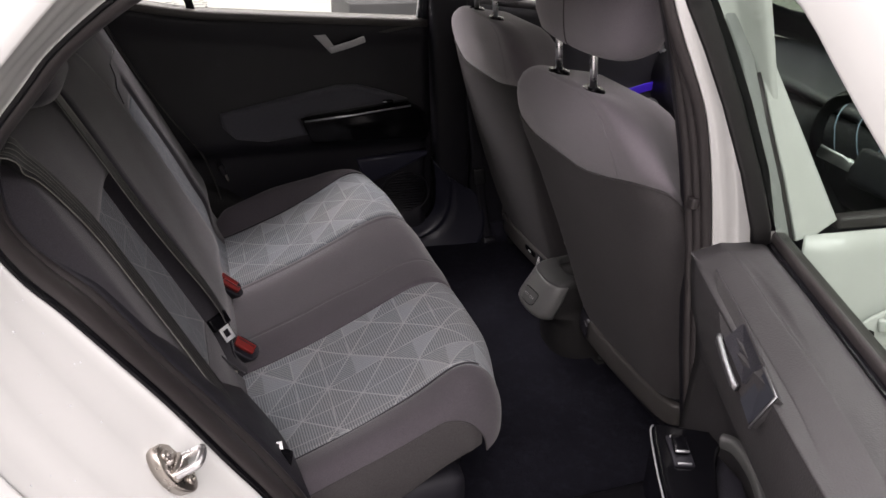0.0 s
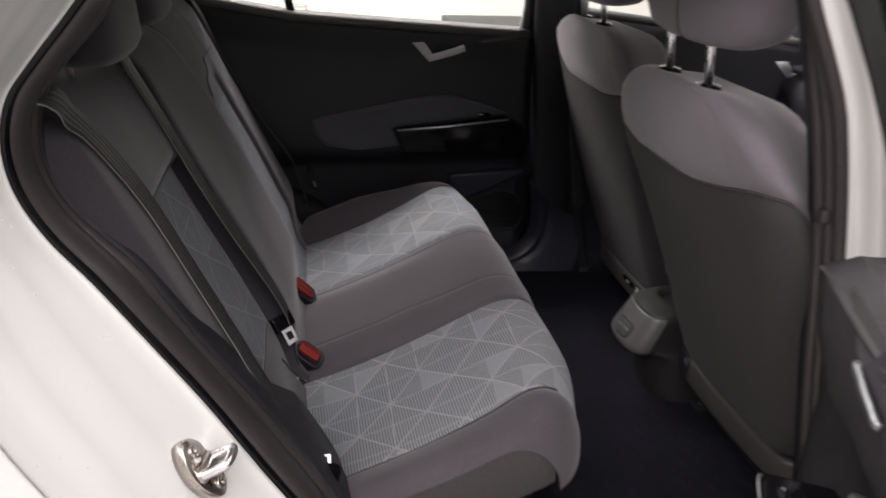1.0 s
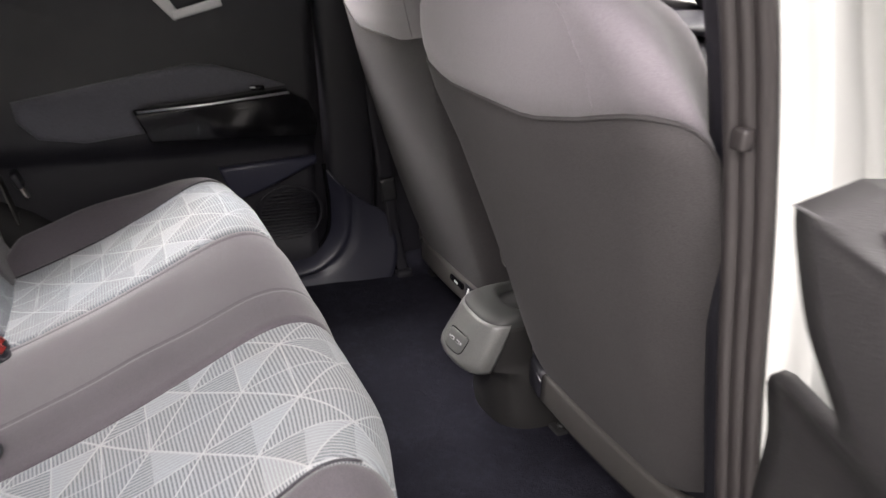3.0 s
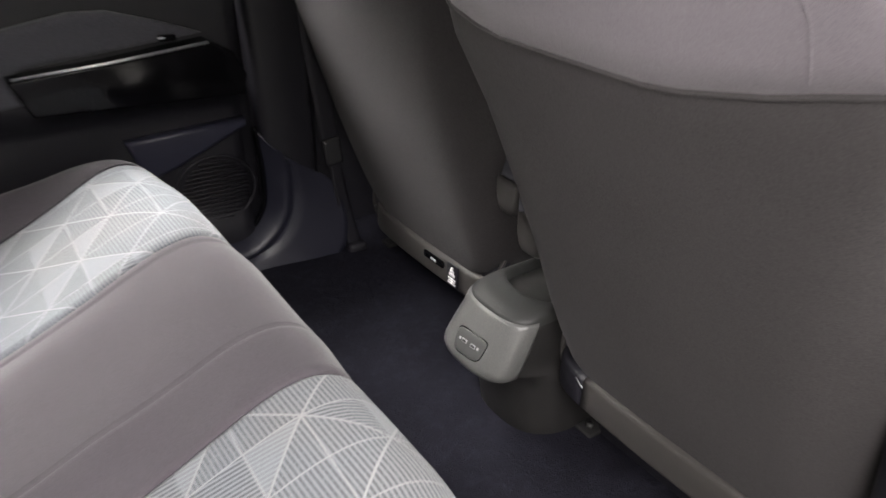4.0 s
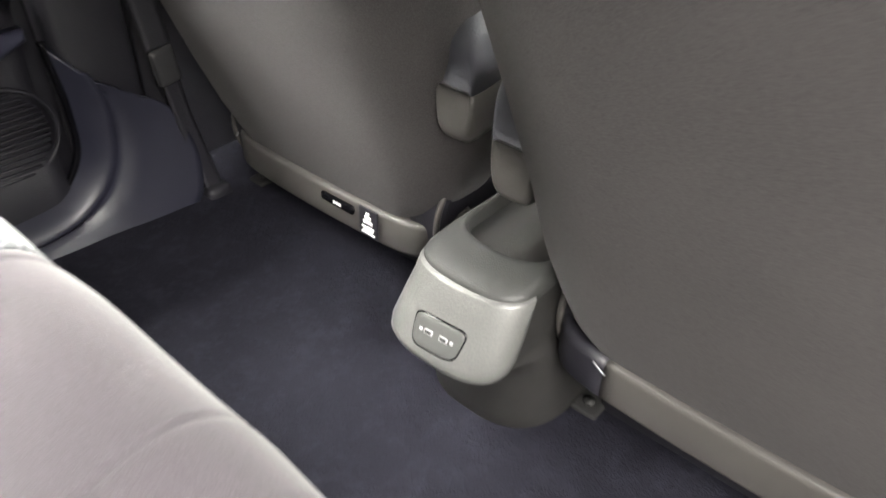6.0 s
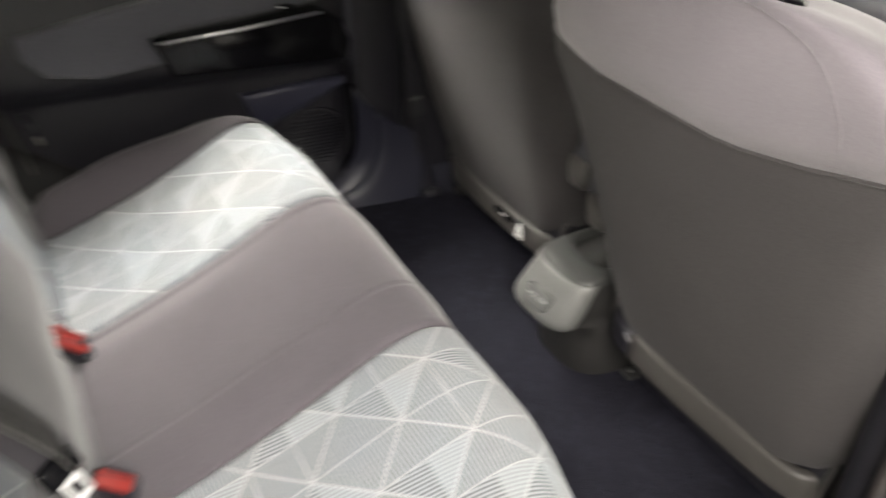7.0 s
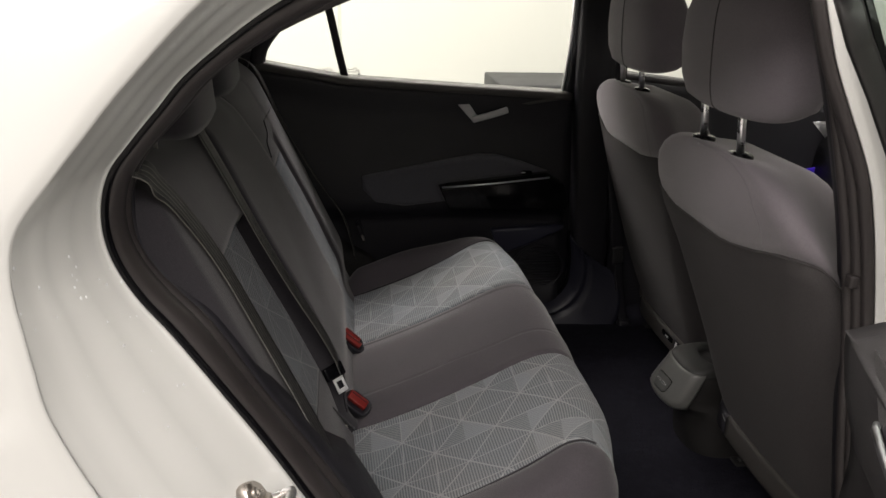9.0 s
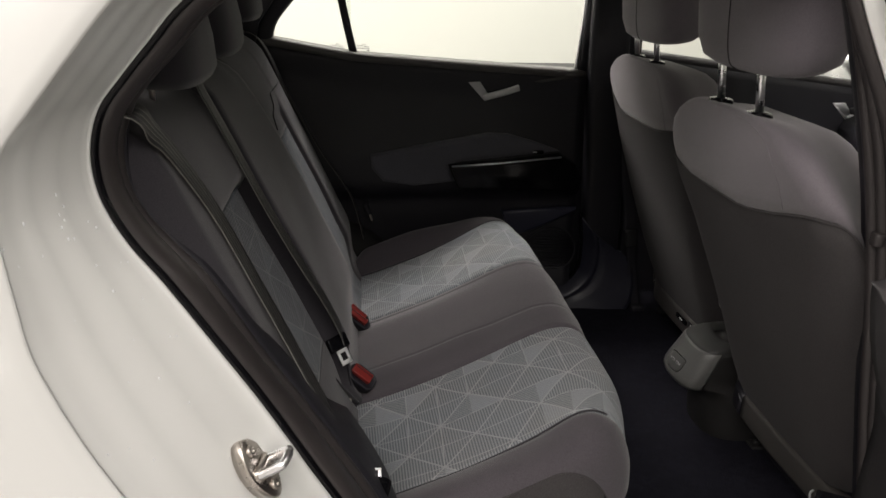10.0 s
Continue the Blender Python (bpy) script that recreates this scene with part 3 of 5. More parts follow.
def buckle(x, y, z, turn, wide):
    """A buckle standing in the seat gap: a red button along its top, a rounded black body below."""
    bk = thing("belt_buckle", "black belt buckle with a red release button, in the seat gap", "belt buckle", "buckles in the seat gap", (x, y, z - 0.03))
    up, run = Vector((0.45, -0.60, 0.66)).normalized(), Vector((0.75, -0.15 + 0.01 * turn, -0.64))
    run = (run - up * run.dot(up)).normalized()
    at = Matrix.Translation((x, y, z)) @ Matrix((run, up.cross(run), up)).transposed().to_4x4()
    rings = [[at @ Vector((0.006 + a * k, b * k * wide / 0.024 - 0.004, h)) for a, b in rounded(0.064, 0.036, 0.015, 5)] for k, h in ((0.55, -0.075), (0.72, -0.050), (0.92, -0.022), (1.0, -0.006), (1.0, 0.002), (0.93, 0.0055), (0.80, 0.0055), (0.78, 0.001))]
    wpart("housing", loft(rings), M_TRIM, bk, "rounded black plastic housing")
    wpart("button", box(at @ Matrix.Translation((0.001, 0, 0.004)), 0.046, wide * 0.80, 0.012, 0.003, 3), M_RED, bk, "red release button")
    wpart("button_groove", box(at @ Matrix.Translation((0.001, wide * 0.18, 0.0102)), 0.038, 0.0016, 0.001, 0), M_TRIM, bk)


buckle(-0.004, -0.172, 0.590, 4, 0.027)
buckle(-0.010, 0.104, 0.585, 4, 0.018)
buckle(-0.012, 0.128, 0.588, -2, 0.018)
# cloth tabs over the lower anchorages, with a small stud each
for y in (-0.222, 0.205):
    tab = patch(lambda u, v, y=y: Vector((-0.070 + 0.042 * u + 0.040 * (v - 0.5), y - 0.020 + 0.034 * u - 0.040 * (v - 0.5) * (1 - 0.6 * u), 0.628 - 0.082 * u + 0.008 * math.sin(v * 3.1))), steps(0, 1, 8), steps(0, 1, 6), 0.003)
    wpart("anchor_tab", tab, M_REARBACK, bench, "dark cloth tab over the lower anchorage")
    wpart("stud", loft([[Vector((-0.026 + h, y + 0.012 + a * k, 0.553 + b * k)) for a, b in circle(0.005, 10)] for k, h in ((1, -0.002), (1, 0.002), (0.6, 0.0035))]), M_STEEL, bench)


# ---- front seats ----
def block_ring(xb, cy, z, w, d, rb, rf, ro, n=7):
    """A level outline of a seat back: back corners of radius rb (low y) and ro, front ones of rf."""
    out = []
    for x, y, r, a0 in ((xb + rb, cy - w + rb, rb, 180), (xb + d - rf, cy - w + rf, rf, 270), (xb + d - rf, cy + w - rf, rf, 0), (xb + ro, cy + w - ro, ro, 90)):
        for k in range(n + 1):
            a = radians(a0 + 90 * k / n)
            out.append(Vector((x + r * math.cos(a), y + r * math.sin(a), z)))
    flat = []
    for i, a in enumerate(out):
        flat.append(a)
        b = out[(i + 1) % len(out)]
        if i % (n + 1) == n:
            m = 12 if i == len(out) - 1 else 4
            flat += [a + (b - a) * k / m for k in range(1, m)]
    return flat


def front_seat(cx, cy, label, fold, low, up):
    """A front seat seen from behind; cx is the back's place at the foot, cy its middle."""
    seat = thing("front_seat", label, "car seat", "front seats", (cx, cy, 0.33))
    off = Vector((-cx, -cy, -0.33))

    def xb(z):
        x = cx - fold * (z - 0.495)
        return x + 0.022 * ease((z - 1.09) / 0.09) ** 1.5

    rows = []
    for z, w, d, rb in ((low, 0.158, 0.11, 0.03), (low + 0.008, 0.190, 0.14, 0.04), (low + 0.026, 0.215, 0.16, 0.045), (low + 0.065, 0.238, 0.18, 0.045), (0.62, 0.262, 0.19, 0.05), (0.70, 0.278, 0.20, 0.055), (0.80, 0.289, 0.20, 0.06), (0.92, 0.294, 0.20, 0.06), (1.00, 0.292, 0.195, 0.06),
                        (1.038, 0.289, 0.19, 0.06), (1.041, 0.288, 0.19, 0.06), (1.065, 0.283, 0.19, 0.06), (1.09, 0.273, 0.185, 0.06), (1.115, 0.257, 0.175, 0.06), (1.138, 0.233, 0.165, 0.058), (1.153, 0.206, 0.15, 0.055), (1.163, 0.176, 0.135, 0.05), (1.169, 0.146, 0.115, 0.045), (1.173, 0.105, 0.09, 0.035), (1.175, 0.06, 0.06, 0.02)):
        full = ease((z - low + 0.02) / 0.20) * (1 - ease((z - 0.87) / 0.14))
        big = lerp(rb, 0.118, full)
        ring = block_ring(xb(z), cy, z, w, d, big, min(d * 0.38, 0.07), big if cy < 0 else rb)
        for p in ring:
            depth = (p.x - xb(z)) / d
            band = math.exp(-((z - 1.04) / 0.09) ** 2)
            side = min(1, abs(p.y - cy) / w)
            outer = (p.y - cy) * cy > 0
            flat_to, over = ((0.12, 0.55) if outer else (0.5, 0.5)) if cy < 0 else (0.35, 0.6)
            dip = 0.022 * (1 - ease((side - flat_to) / over)) * (1 - ease(depth * 2))
            p.z -= (0.085 * ease((depth - 0.10) * 1.5) * (1 if z < 1.1 else 0.8) + dip) * band
            if outer:
                p.z += 0.020 * ease((side - 0.50) / 0.4) * band * (1 - ease(depth * 1.5))
            p.y = cy + (p.y - cy) * (1 - 0.22 * ease((z - 1.0) / 0.12) * ease(depth))
            if depth < 0.02:
                p.x -= 0.005 * (1 - side * side) * (1 - ease((z - 1.0) / 0.15))
            p += off
        rows.append(ring)
    for p in rows[10]:
        c = Vector((0.09 - fold * 0.55, 0, p.z))
        p += (c - p) * 0.012
    part("back_panel", loft(rows[:10] + [[p.copy() for p in rows[10]]]), M_SEATDK, seat, "plain dark brown-grey cloth back")
    part("shoulder_cover", loft(rows[10:]), M_SHOULDER, seat, "lighter grey knitted cloth cover")
    # piping along the cover's edge and the two seams on the shoulder
    part("seam", sweep([p + (p - Vector((0.1 - fold * 0.55, 0, p.z))).normalized() * 0.0002 for p in rows[9]] + [rows[9][0]], circle(0.0016, 6), (0, 0, 1), cap=False), M_SEATDK, seat)
    tree = BVHTree.FromBMesh(loft(rows[10:]))
    arch = [(-0.178, 1.030), (-0.180, 1.07), (-0.175, 1.10), (-0.144, 1.141), (-0.085, 1.162), (-0.02, 1.168), (0.04, 1.169)]
    pts = []
    for q in smoothed([(0, y, z - 0.33) for y, z in arch], 5):
        hit = tree.ray_cast(Vector((-1, q.y, q.z)), Vector((1, 0, 0)))[0]
        if hit:
            pts.append(hit + Vector((-0.0004, 0, 0.0004)))
    part("seam", sweep(pts, circle(0.0007, 5), (1, 0, 0.4)), M_SHOULDER, seat)
    for s in (-1, 1):
        foot = Vector((xb(1.17) + 0.022, cy + s * 0.068, 1.173)) + off
        part("rod", tube([foot, foot + Vector((-0.012, 0, 0.09 + up))], 0.0068, 14), M_CHROME, seat, "chrome headrest rod")
        ringp = [[foot + Vector((b * k, a * k * 1.45, h)) for a, b in circle(0.019, 24)] for k, h in ((1, -0.006), (1, 0.001), (0.93, 0.0035), (0.62, 0.0030), (0.55, 0.0045), (0.42, 0.005))]
        part("guide", loft(ringp), M_GLOSS, seat, "black plastic rod guide")
    hx = xb(1.17) + 0.05
    rings = [superring(hx + dx - 0.12 * (z - 1.24), cy, z + 0.0, w, d, n, 40, tilt) + [] for z, w, d, dx, n, tilt in
             ((1.226, 0.11, 0.06, 0.0, 2.4, 0.2), (1.228, 0.145, 0.095, 0.0, 2.6, 0.2), (1.240, 0.170, 0.118, 0.0, 2.8, 0.2), (1.27, 0.184, 0.128, 0.0, 3.0, 0.15), (1.32, 0.188, 0.126, 0.0, 3.0, 0.1), (1.37, 0.178, 0.118, 0.0, 2.9, 0.0), (1.405, 0.155, 0.10, 0.0, 2.7, 0.0),
              (1.422, 0.12, 0.07, 0.0, 2.4, 0.0), (1.427, 0.07, 0.03, 0.0, 2.2, 0.0))]
    for r in rings:
        for p in r:
            p += off + Vector((0, -0.006, up))
    part("headrest", loft(rings), M_SHOULDER, seat, "grey cloth headrest")
    back_line = []
    for r in rings[1:8]:
        back_line.append(min(r, key=lambda p: p.x + abs(p.y) * 5) + Vector((-0.0006, 0, 0)))
    part("seam", sweep(smoothed(back_line, 3), circle(0.0010, 5), (0, 1, 0)), M_SEATDK, seat)
    # plastic bar under the back, hinge cover, frame and cushion
    h = low - 0.33 - 0.020
    bx = -fold * (low - 0.495)
    bar = smoothed([(bx + 0.075, -0.222, h + 0.012), (bx + 0.022, -0.205, h + 0.004), (bx + 0.003, -0.175, h), (bx - 0.004, -0.09, h), (bx - 0.006, 0.0, h), (bx - 0.004, 0.09, h), (bx + 0.003, 0.175, h), (bx + 0.022, 0.205, h + 0.004), (bx + 0.075, 0.222, h + 0.012)], 5)
    inner = 1 if cy < 0 else -1
    end = 0.150 if cy < 0 else 0.3
    part("lower_bar", sweep([p for p in bar if p.y < end], rounded(0.056, 0.022, 0.008), (0, 0, 1)), M_BAR, seat, "brown-grey plastic bar")
    if cy < 0:
        part("bar_end", sweep([p + Vector((-0.001, 0, 0.002)) for p in bar if p.y > end - 0.02], rounded(0.056, 0.026, 0.010, 3), (0, 0, 1)), M_TRIM, seat, "black plastic end of the bar")
    for s in (-1, 1):
        cover = loft([[Vector((0.100 + a * k, s * y, h + 0.030 + b * k)) for a, b in circle(0.090, 28)] for y, k in ((0.170, 0.9), (0.175, 1.0), (0.215, 1.0), (0.222, 0.96), (0.226, 0.86), (0.224, 0.80), (0.222, 0.2))])
        part("hinge_cover", cover, M_TRIM, seat)
        part("hinge_rim", sweep([Vector((0.100 + 0.089 * math.cos(a), s * 0.222, h + 0.030 + 0.089 * math.sin(a))) for a in steps(0, 2 * math.pi, 36)], circle(0.0045, 8), (0, 1, 0), cap=False), M_BAR, seat, "grey plastic rim")
        if s == 1:
            y0 = 0.158 if cy < 0 else 0.228
            part("trim_edge", sweep(smoothed([(bx + (-0.016 if cy < 0 else 0.030), y0, h + 0.024), (bx + (-0.017 if cy < 0 else 0.014), y0 - 0.008, h + 0.020), (bx + (-0.016 if cy < 0 else 0.0), y0 - 0.016, h + 0.014)], 4), circle(0.0013, 6), (0, 0, 1)), M_LEVER, seat)
    rings = [superring(0.36, 0, z, w, d, 4, 40) for z, w, d in ((0.07, 0.20, 0.44), (0.09, 0.25, 0.52), (0.20, 0.265, 0.54), (0.27, 0.262, 0.54), (0.30, 0.235, 0.50), (0.305, 0.19, 0.42))]
    part("seat_cushion", loft(rings), M_SEAT, seat)
    part("seat_frame", box(Matrix.Translation((0.30, 0, 0.06)), 0.46, 0.36, 0.10, 0.01), M_TRIM, seat)
    for s in (-1, 1):
        reach = 0.235 if s * cy > 0 else 0.19
        rail = part("seat_rail", join(box(Matrix.Translation((0.345, s * reach, 0.016)), 0.60, 0.036, 0.030, 0.004), box(Matrix.Translation((0.365, s * reach, 0.038)), 0.57, 0.020, 0.020, 0.004)), M_TYRE, seat, "black steel seat rail")
        part("bolt", sweep([(0.062, s * reach, 0.030), (0.062, s * reach, 0.037)], circle(0.007, 6), (1, 0, 0)), M_BASE, rail, "dark steel bolt")
    # folding armrest: a rounded padded upper half over a paler shell
    def half(sign, high, wide):
        rings = []
        for a in (0.0, 0.002, 0.006, 0.013, 0.024, 0.040, 0.06, 0.12, 0.20, 0.27):
            e = min(a / 0.045, 1.0)
            k = max((1 - (1 - e) ** 2.4) ** (1 / 2.4), 0.12)
            zs = 0.392 + 0.16 * a
            ring = []
            for q in steps(0, math.pi, 16):
                c, n = math.cos(q), math.sin(q)
                ring.append(Vector((-0.045 + a + 0.020 * (1 - k), inner * (0.277 + wide * (0.55 + 0.45 * k) * math.copysign(abs(c) ** 0.55, c)), zs + sign * high * (0.30 + 0.70 * k) * abs(n) ** 0.6)))
            rings.append(ring)
        return loft(rings)

    arm = part("armrest", half(1, 0.078, 0.031), M_ARM, seat, "grey padded folding armrest")
    part("shell", half(-1, 0.072, 0.0305), M_BAR, arm, "pale grey plastic shell")
    return seat


front_seat(0.845, -0.338, "dark grey cloth front seat beside the open rear door", 0.378, 0.512, 0.018)
far_seat = front_seat(0.905, 0.342, "dark grey cloth front seat with a white printed label low behind", 0.333, 0.478, 0.0)
# print on the far seat's bar
lab = part("label", box(Matrix.Translation((-0.012, -0.116, 0.133)), 0.003, 0.036, 0.046, 0.0008), M_TRIM, far_seat, "black label with white print")
for dz, w, h in ((0.014, 0.006, 0.006), (0.008, 0.012, 0.006), (0.0005, 0.018, 0.006), (-0.008, 0.024, 0.003), (-0.013, 0.020, 0.003), (-0.018, 0.026, 0.003)):
    part("print", box(Matrix.Translation((-0.0140, -0.116, 0.133 + dz)), 0.0012, w, h, 0), M_WHITE, lab)
slot = part("label_slot", box(Matrix.Translation((-0.012, -0.052, 0.139)), 0.006, 0.068, 0.014, 0.005), M_GLOSS, far_seat, "black plastic slot with small print")
for k in range(3):
    part("print", box(Matrix.Translation((-0.0155, -0.060 + 0.006 * k, 0.139)), 0.001, 0.004, 0.005, 0), M_WHITE, slot)


# ---- far doors ----
def far(y):
    """Places an outline of (x, z) on the far side, growing towards the cabin."""
    return lambda a, b, d: Vector((a, y - d, b))


def frame_bar(path, w, d):
    return sweep(path, rounded(w, d, min(w, d) * 0.3, 2), (0, 1, 0))


door = thing("rear_door", "closed far rear door with black trim, silver handle and cloth armrest", "car door", "car doors", (0.25, 0.72, 0.4))


def dpart(name, bm, mat, label="", smooth=True, parent=None, base=None):
    """A part of a thing whose mesh is given in world places."""
    top = parent or door
    at = base if base is not None else top.location
    bmesh.ops.translate(bm, vec=-Vector(at), verts=bm.verts)
    return part(name, bm, mat, top, label, smooth)


BELT = [(-0.30, 1.168), (-0.258, 1.165), (-0.012, 1.124), (0.30, 1.104), (0.665, 1.083)]


def belt_z(x):
    for (x0, z0), (x1, z1) in zip(BELT, BELT[1:]):
        if x <= x1:
            return z0 + (z1 - z0) * (x - x0) / (x1 - x0)
    return BELT[-1][1]


# the main panel: a sheet that curves in at the top and steps out at the armrest
def panel_y(x, z):
    top = belt_z(x)
    s = (top - z)
    y = 0.685 + 0.012 * ease(s / 0.10) - 0.03 * ease((s - 0.05) / 0.28)
    y += 0.03 * ease((0.76 - z) / 0.05)
    y -= 0.02 * ease((0.52 - z) / 0.1)
    return y


def panel(u, v):
    x = -0.30 + 0.97 * u
    top = belt_z(x)
    z = lerp(0.36, top, v)
    return Vector((x, panel_y(x, z), z))


dpart("trim_panel", patch(panel, steps(0, 1, 40), steps(0, 1, 44), -0.02), M_TRIM)
# Window light on the ledge is put in as a paler plastic.
dpart("belt_roll", sweep([(x, 0.700, belt_z(x) + 0.004) for x in steps(-0.30, 0.665, 24)], rounded(0.075, 0.030, 0.014, 4), (0, 1, 0)), M_BAR, "soft dark grey window ledge, paler for the window's light")
dpart("outer_skin", prism([(-0.30, 0.30), (0.66, 0.30), (0.66, 1.07), (0.30, 1.09), (-0.012, 1.11), (-0.30, 1.15)], far(0.86), 0.012, 0.003), M_PAINT)
dpart("handle_recess", prism([(0.33, 1.062), (0.40, 1.018), (0.47, 1.032), (0.50, 1.045), (0.47, 1.066), (0.40, 1.070)], far(0.695), 0.012, 0.004), M_GLOSS)
wedge = [[Vector((x, 0.698, z + 0.004)), Vector((x, y, z - 0.002)), Vector((x, y + 0.004, z - 0.010)), Vector((x, 0.698, z - 0.018 - 0.5 * (0.70 - y)))] for x, y, z in ((0.452, 0.690, 1.056), (0.475, 0.672, 1.062), (0.54, 0.662, 1.076), (0.61, 0.660, 1.088), (0.655, 0.662, 1.094))]
dpart("strip", loft(wedge), M_BAR, "grey trim ledge running from the handle to the window corner")
dpart("handle", prism([(0.317, 1.064), (0.368, 1.009), (0.385, 1.020), (0.352, 1.066)], far(0.690), 0.024, 0.004), M_HANDLE, "satin silver door handle")
dpart("lever", sweep(smoothed([(0.366, 0.664, 1.020), (0.39, 0.656, 1.028), (0.43, 0.652, 1.040), (0.466, 0.660, 1.050)], 5), rounded(0.019, 0.014, 0.005), (0, 0, 1)), M_HANDLE, base=(0.25, 0.72, 0.4))
arm = [(0.03, 0.853), (0.20, 0.885), (0.38, 0.917), (0.44, 0.915), (0.52, 0.893), (0.60, 0.865), (0.30, 0.832), (0.262, 0.822), (0.285, 0.772), (0.16, 0.758), (0.07, 0.772), (0.035, 0.81)]
dpart("armrest_pad", prism(arm, far(0.672), 0.036, 0.016, 4, False), M_SOFT, "dark grey cloth armrest pad")
pull = [(0.262, 0.826), (0.42, 0.836), (0.60, 0.856), (0.640, 0.835), (0.662, 0.79), (0.655, 0.752), (0.29, 0.762)]
dpart("pull_cup", prism(pull, far(0.672), 0.075, 0.004, 3, False), M_GLOSS, "gloss black door pull")
dpart("chrome_line", sweep([(0.268, 0.598, 0.829), (0.42, 0.598, 0.839), (0.595, 0.598, 0.857)], rounded(0.005, 0.003, 0.001, 1), (0, 0, 1)), M_SATIN)
dpart("window_switch", box(Matrix.Translation((0.53, 0.625, 0.866)), 0.030, 0.016, 0.010, 0.003), M_GLOSS)
dpart("switch_edge", box(Matrix.Translation((0.518, 0.617, 0.868)), 0.012, 0.003, 0.003, 0.001), M_SATIN)
pocket = [(0.435, 0.672), (0.56, 0.680), (0.672, 0.686), (0.672, 0.668), (0.545, 0.612), (0.47, 0.585), (0.45, 0.63)]
dpart("pocket", prism(pocket, far(0.70), 0.045, 0.010, 3, False), M_POCKET, "moulded pocket edge tinted for the blue ambient light")
part("speaker_ring", sweep([Vector((0.60 + 0.085 * math.cos(a), 0.672, 0.535 + 0.075 * math.sin(a))) - Vector(door.location) for a in steps(0, 2 * math.pi, 32)], circle(0.004, 6), (0, 1, 0), cap=False), M_TRIM, door)
slots = []
for k in range(15):
    z = 0.472 + 0.009 * k
    half = 0.07 * math.sqrt(max(0, 1 - ((z - 0.535) / 0.07) ** 2))
    if half > 0.01:
        slots.append(box(Matrix.Translation((0.60, 0.668, z)), 2 * half, 0.006, 0.0042, 0.001, 1))
dpart("speaker_grille", join(*slots), M_TRIM, "fine black speaker grille")
GAP = smoothed([(0.690, 0, 0.660), (0.696, 0, 0.610), (0.701, 0, 0.560), (0.697, 0, 0.480), (0.655, 0, 0.425), (0.60, 0, 0.414), (0.40, 0, 0.408), (0.10, 0, 0.405)], 6)
dpart("edge_seal", sweep([Vector((p.x, 0.664, p.z)) for p in GAP], rounded(0.010, 0.010, 0.003), (0, 1, 0)), M_GLOSS, "black rubber edge round the door")
dpart("window_frame", frame_bar(smoothed([(-0.265, 0.69, 1.17), (-0.25, 0.683, 1.225), (-0.205, 0.67, 1.285), (-0.12, 0.64, 1.37), (-0.04, 0.62, 1.42), (0.10, 0.61, 1.435), (0.60, 0.605, 1.43)], 5), 0.05, 0.05), M_TRIM)
dpart("window_divider", frame_bar([(-0.010, 0.695, 1.12), (-0.030, 0.685, 1.21), (-0.048, 0.667, 1.30), (-0.075, 0.625, 1.42)], 0.012, 0.022), M_TRIM)
dpart("front_frame", frame_bar([(0.668, 0.700, 1.08), (0.668, 0.66, 1.25), (0.655, 0.61, 1.43)], 0.05, 0.042), M_TRIM)
dpart("frame_strip", frame_bar([(0.643, 0.695, 1.09), (0.645, 0.655, 1.25), (0.633, 0.605, 1.42)], 0.013, 0.012), M_SATIN)


def pane(x0, x1, zb, y0, y1, zt, n=2):
    return patch(lambda u, v: Vector((lerp(x0, x1, u), lerp(y0, y1, v), lerp(zb, zt, v))), steps(0, 1, n), steps(0, 1, n), 0.004)


g = dpart("pane", pane(-0.03, 0.65, 1.09, 0.712, 0.63, 1.42), M_GLASS, "", False)
g.visible_shadow = False
g = dpart("quarter_pane", pane(-0.27, -0.02, 1.13, 0.712, 0.63, 1.42), M_GLASS, "", False)
g.visible_shadow = False
for x0 in (-0.062, 0.012):
    for dx, dz, w, h in ((0, 0, 0.040, 0.0022), (-0.008, 0.007, 0.018, 0.002), (0.012, 0.005, 0.014, 0.002), (0.004, 0.011, 0.012, 0.0016), (0.016, -0.006, 0.008, 0.004)):
        dpart("glass_mark", box(Matrix.Translation((x0 + dx, 0.7, 1.152 + dz)), w, 0.001, h, 0), M_GREYPRINT)

door = thing("front_door", "closed far front door with black trim and silver handle", "car door", "car doors", (1.3, 0.75, 0.4))
dpart("trim_panel", patch(lambda u, v: Vector((lerp(0.84, 1.95, u), 0.735 - 0.03 * ease((0.85 - lerp(0.36, 1.135 - 0.13 * u, v)) / 0.08), lerp(0.36, 1.135 - 0.13 * u, v))), steps(0, 1, 16), steps(0, 1, 30), -0.02), M_TRIM)
dpart("belt_roll", sweep([(lerp(0.84, 1.95, k), 0.750, 1.143 - 0.13 * k) for k in steps(0, 1, 10)], rounded(0.07, 0.028, 0.013, 4), (0, 1, 0)), M_TRIMGREY)
dpart("outer_skin", prism([(0.76, 0.30), (1.95, 0.30), (1.95, 0.99), (0.76, 1.06)], far(0.88), 0.012, 0.003), M_PAINT)
dpart("handle", prism([(1.49, 1.005), (1.55, 0.945), (1.575, 0.957), (1.535, 1.006)], far(0.735), 0.022, 0.004), M_SATIN, "satin silver door handle")
dpart("lever", sweep([(1.55, 0.712, 0.957), (1.63, 0.705, 0.975), (1.67, 0.71, 0.985)], rounded(0.016, 0.012, 0.005), (0, 0, 1)), M_SATIN)
dpart("armrest", prism([(1.0, 0.76), (1.5, 0.80), (1.75, 0.82), (1.75, 0.76), (1.0, 0.70)], far(0.73), 0.08, 0.02, 3, False), M_SOFT)
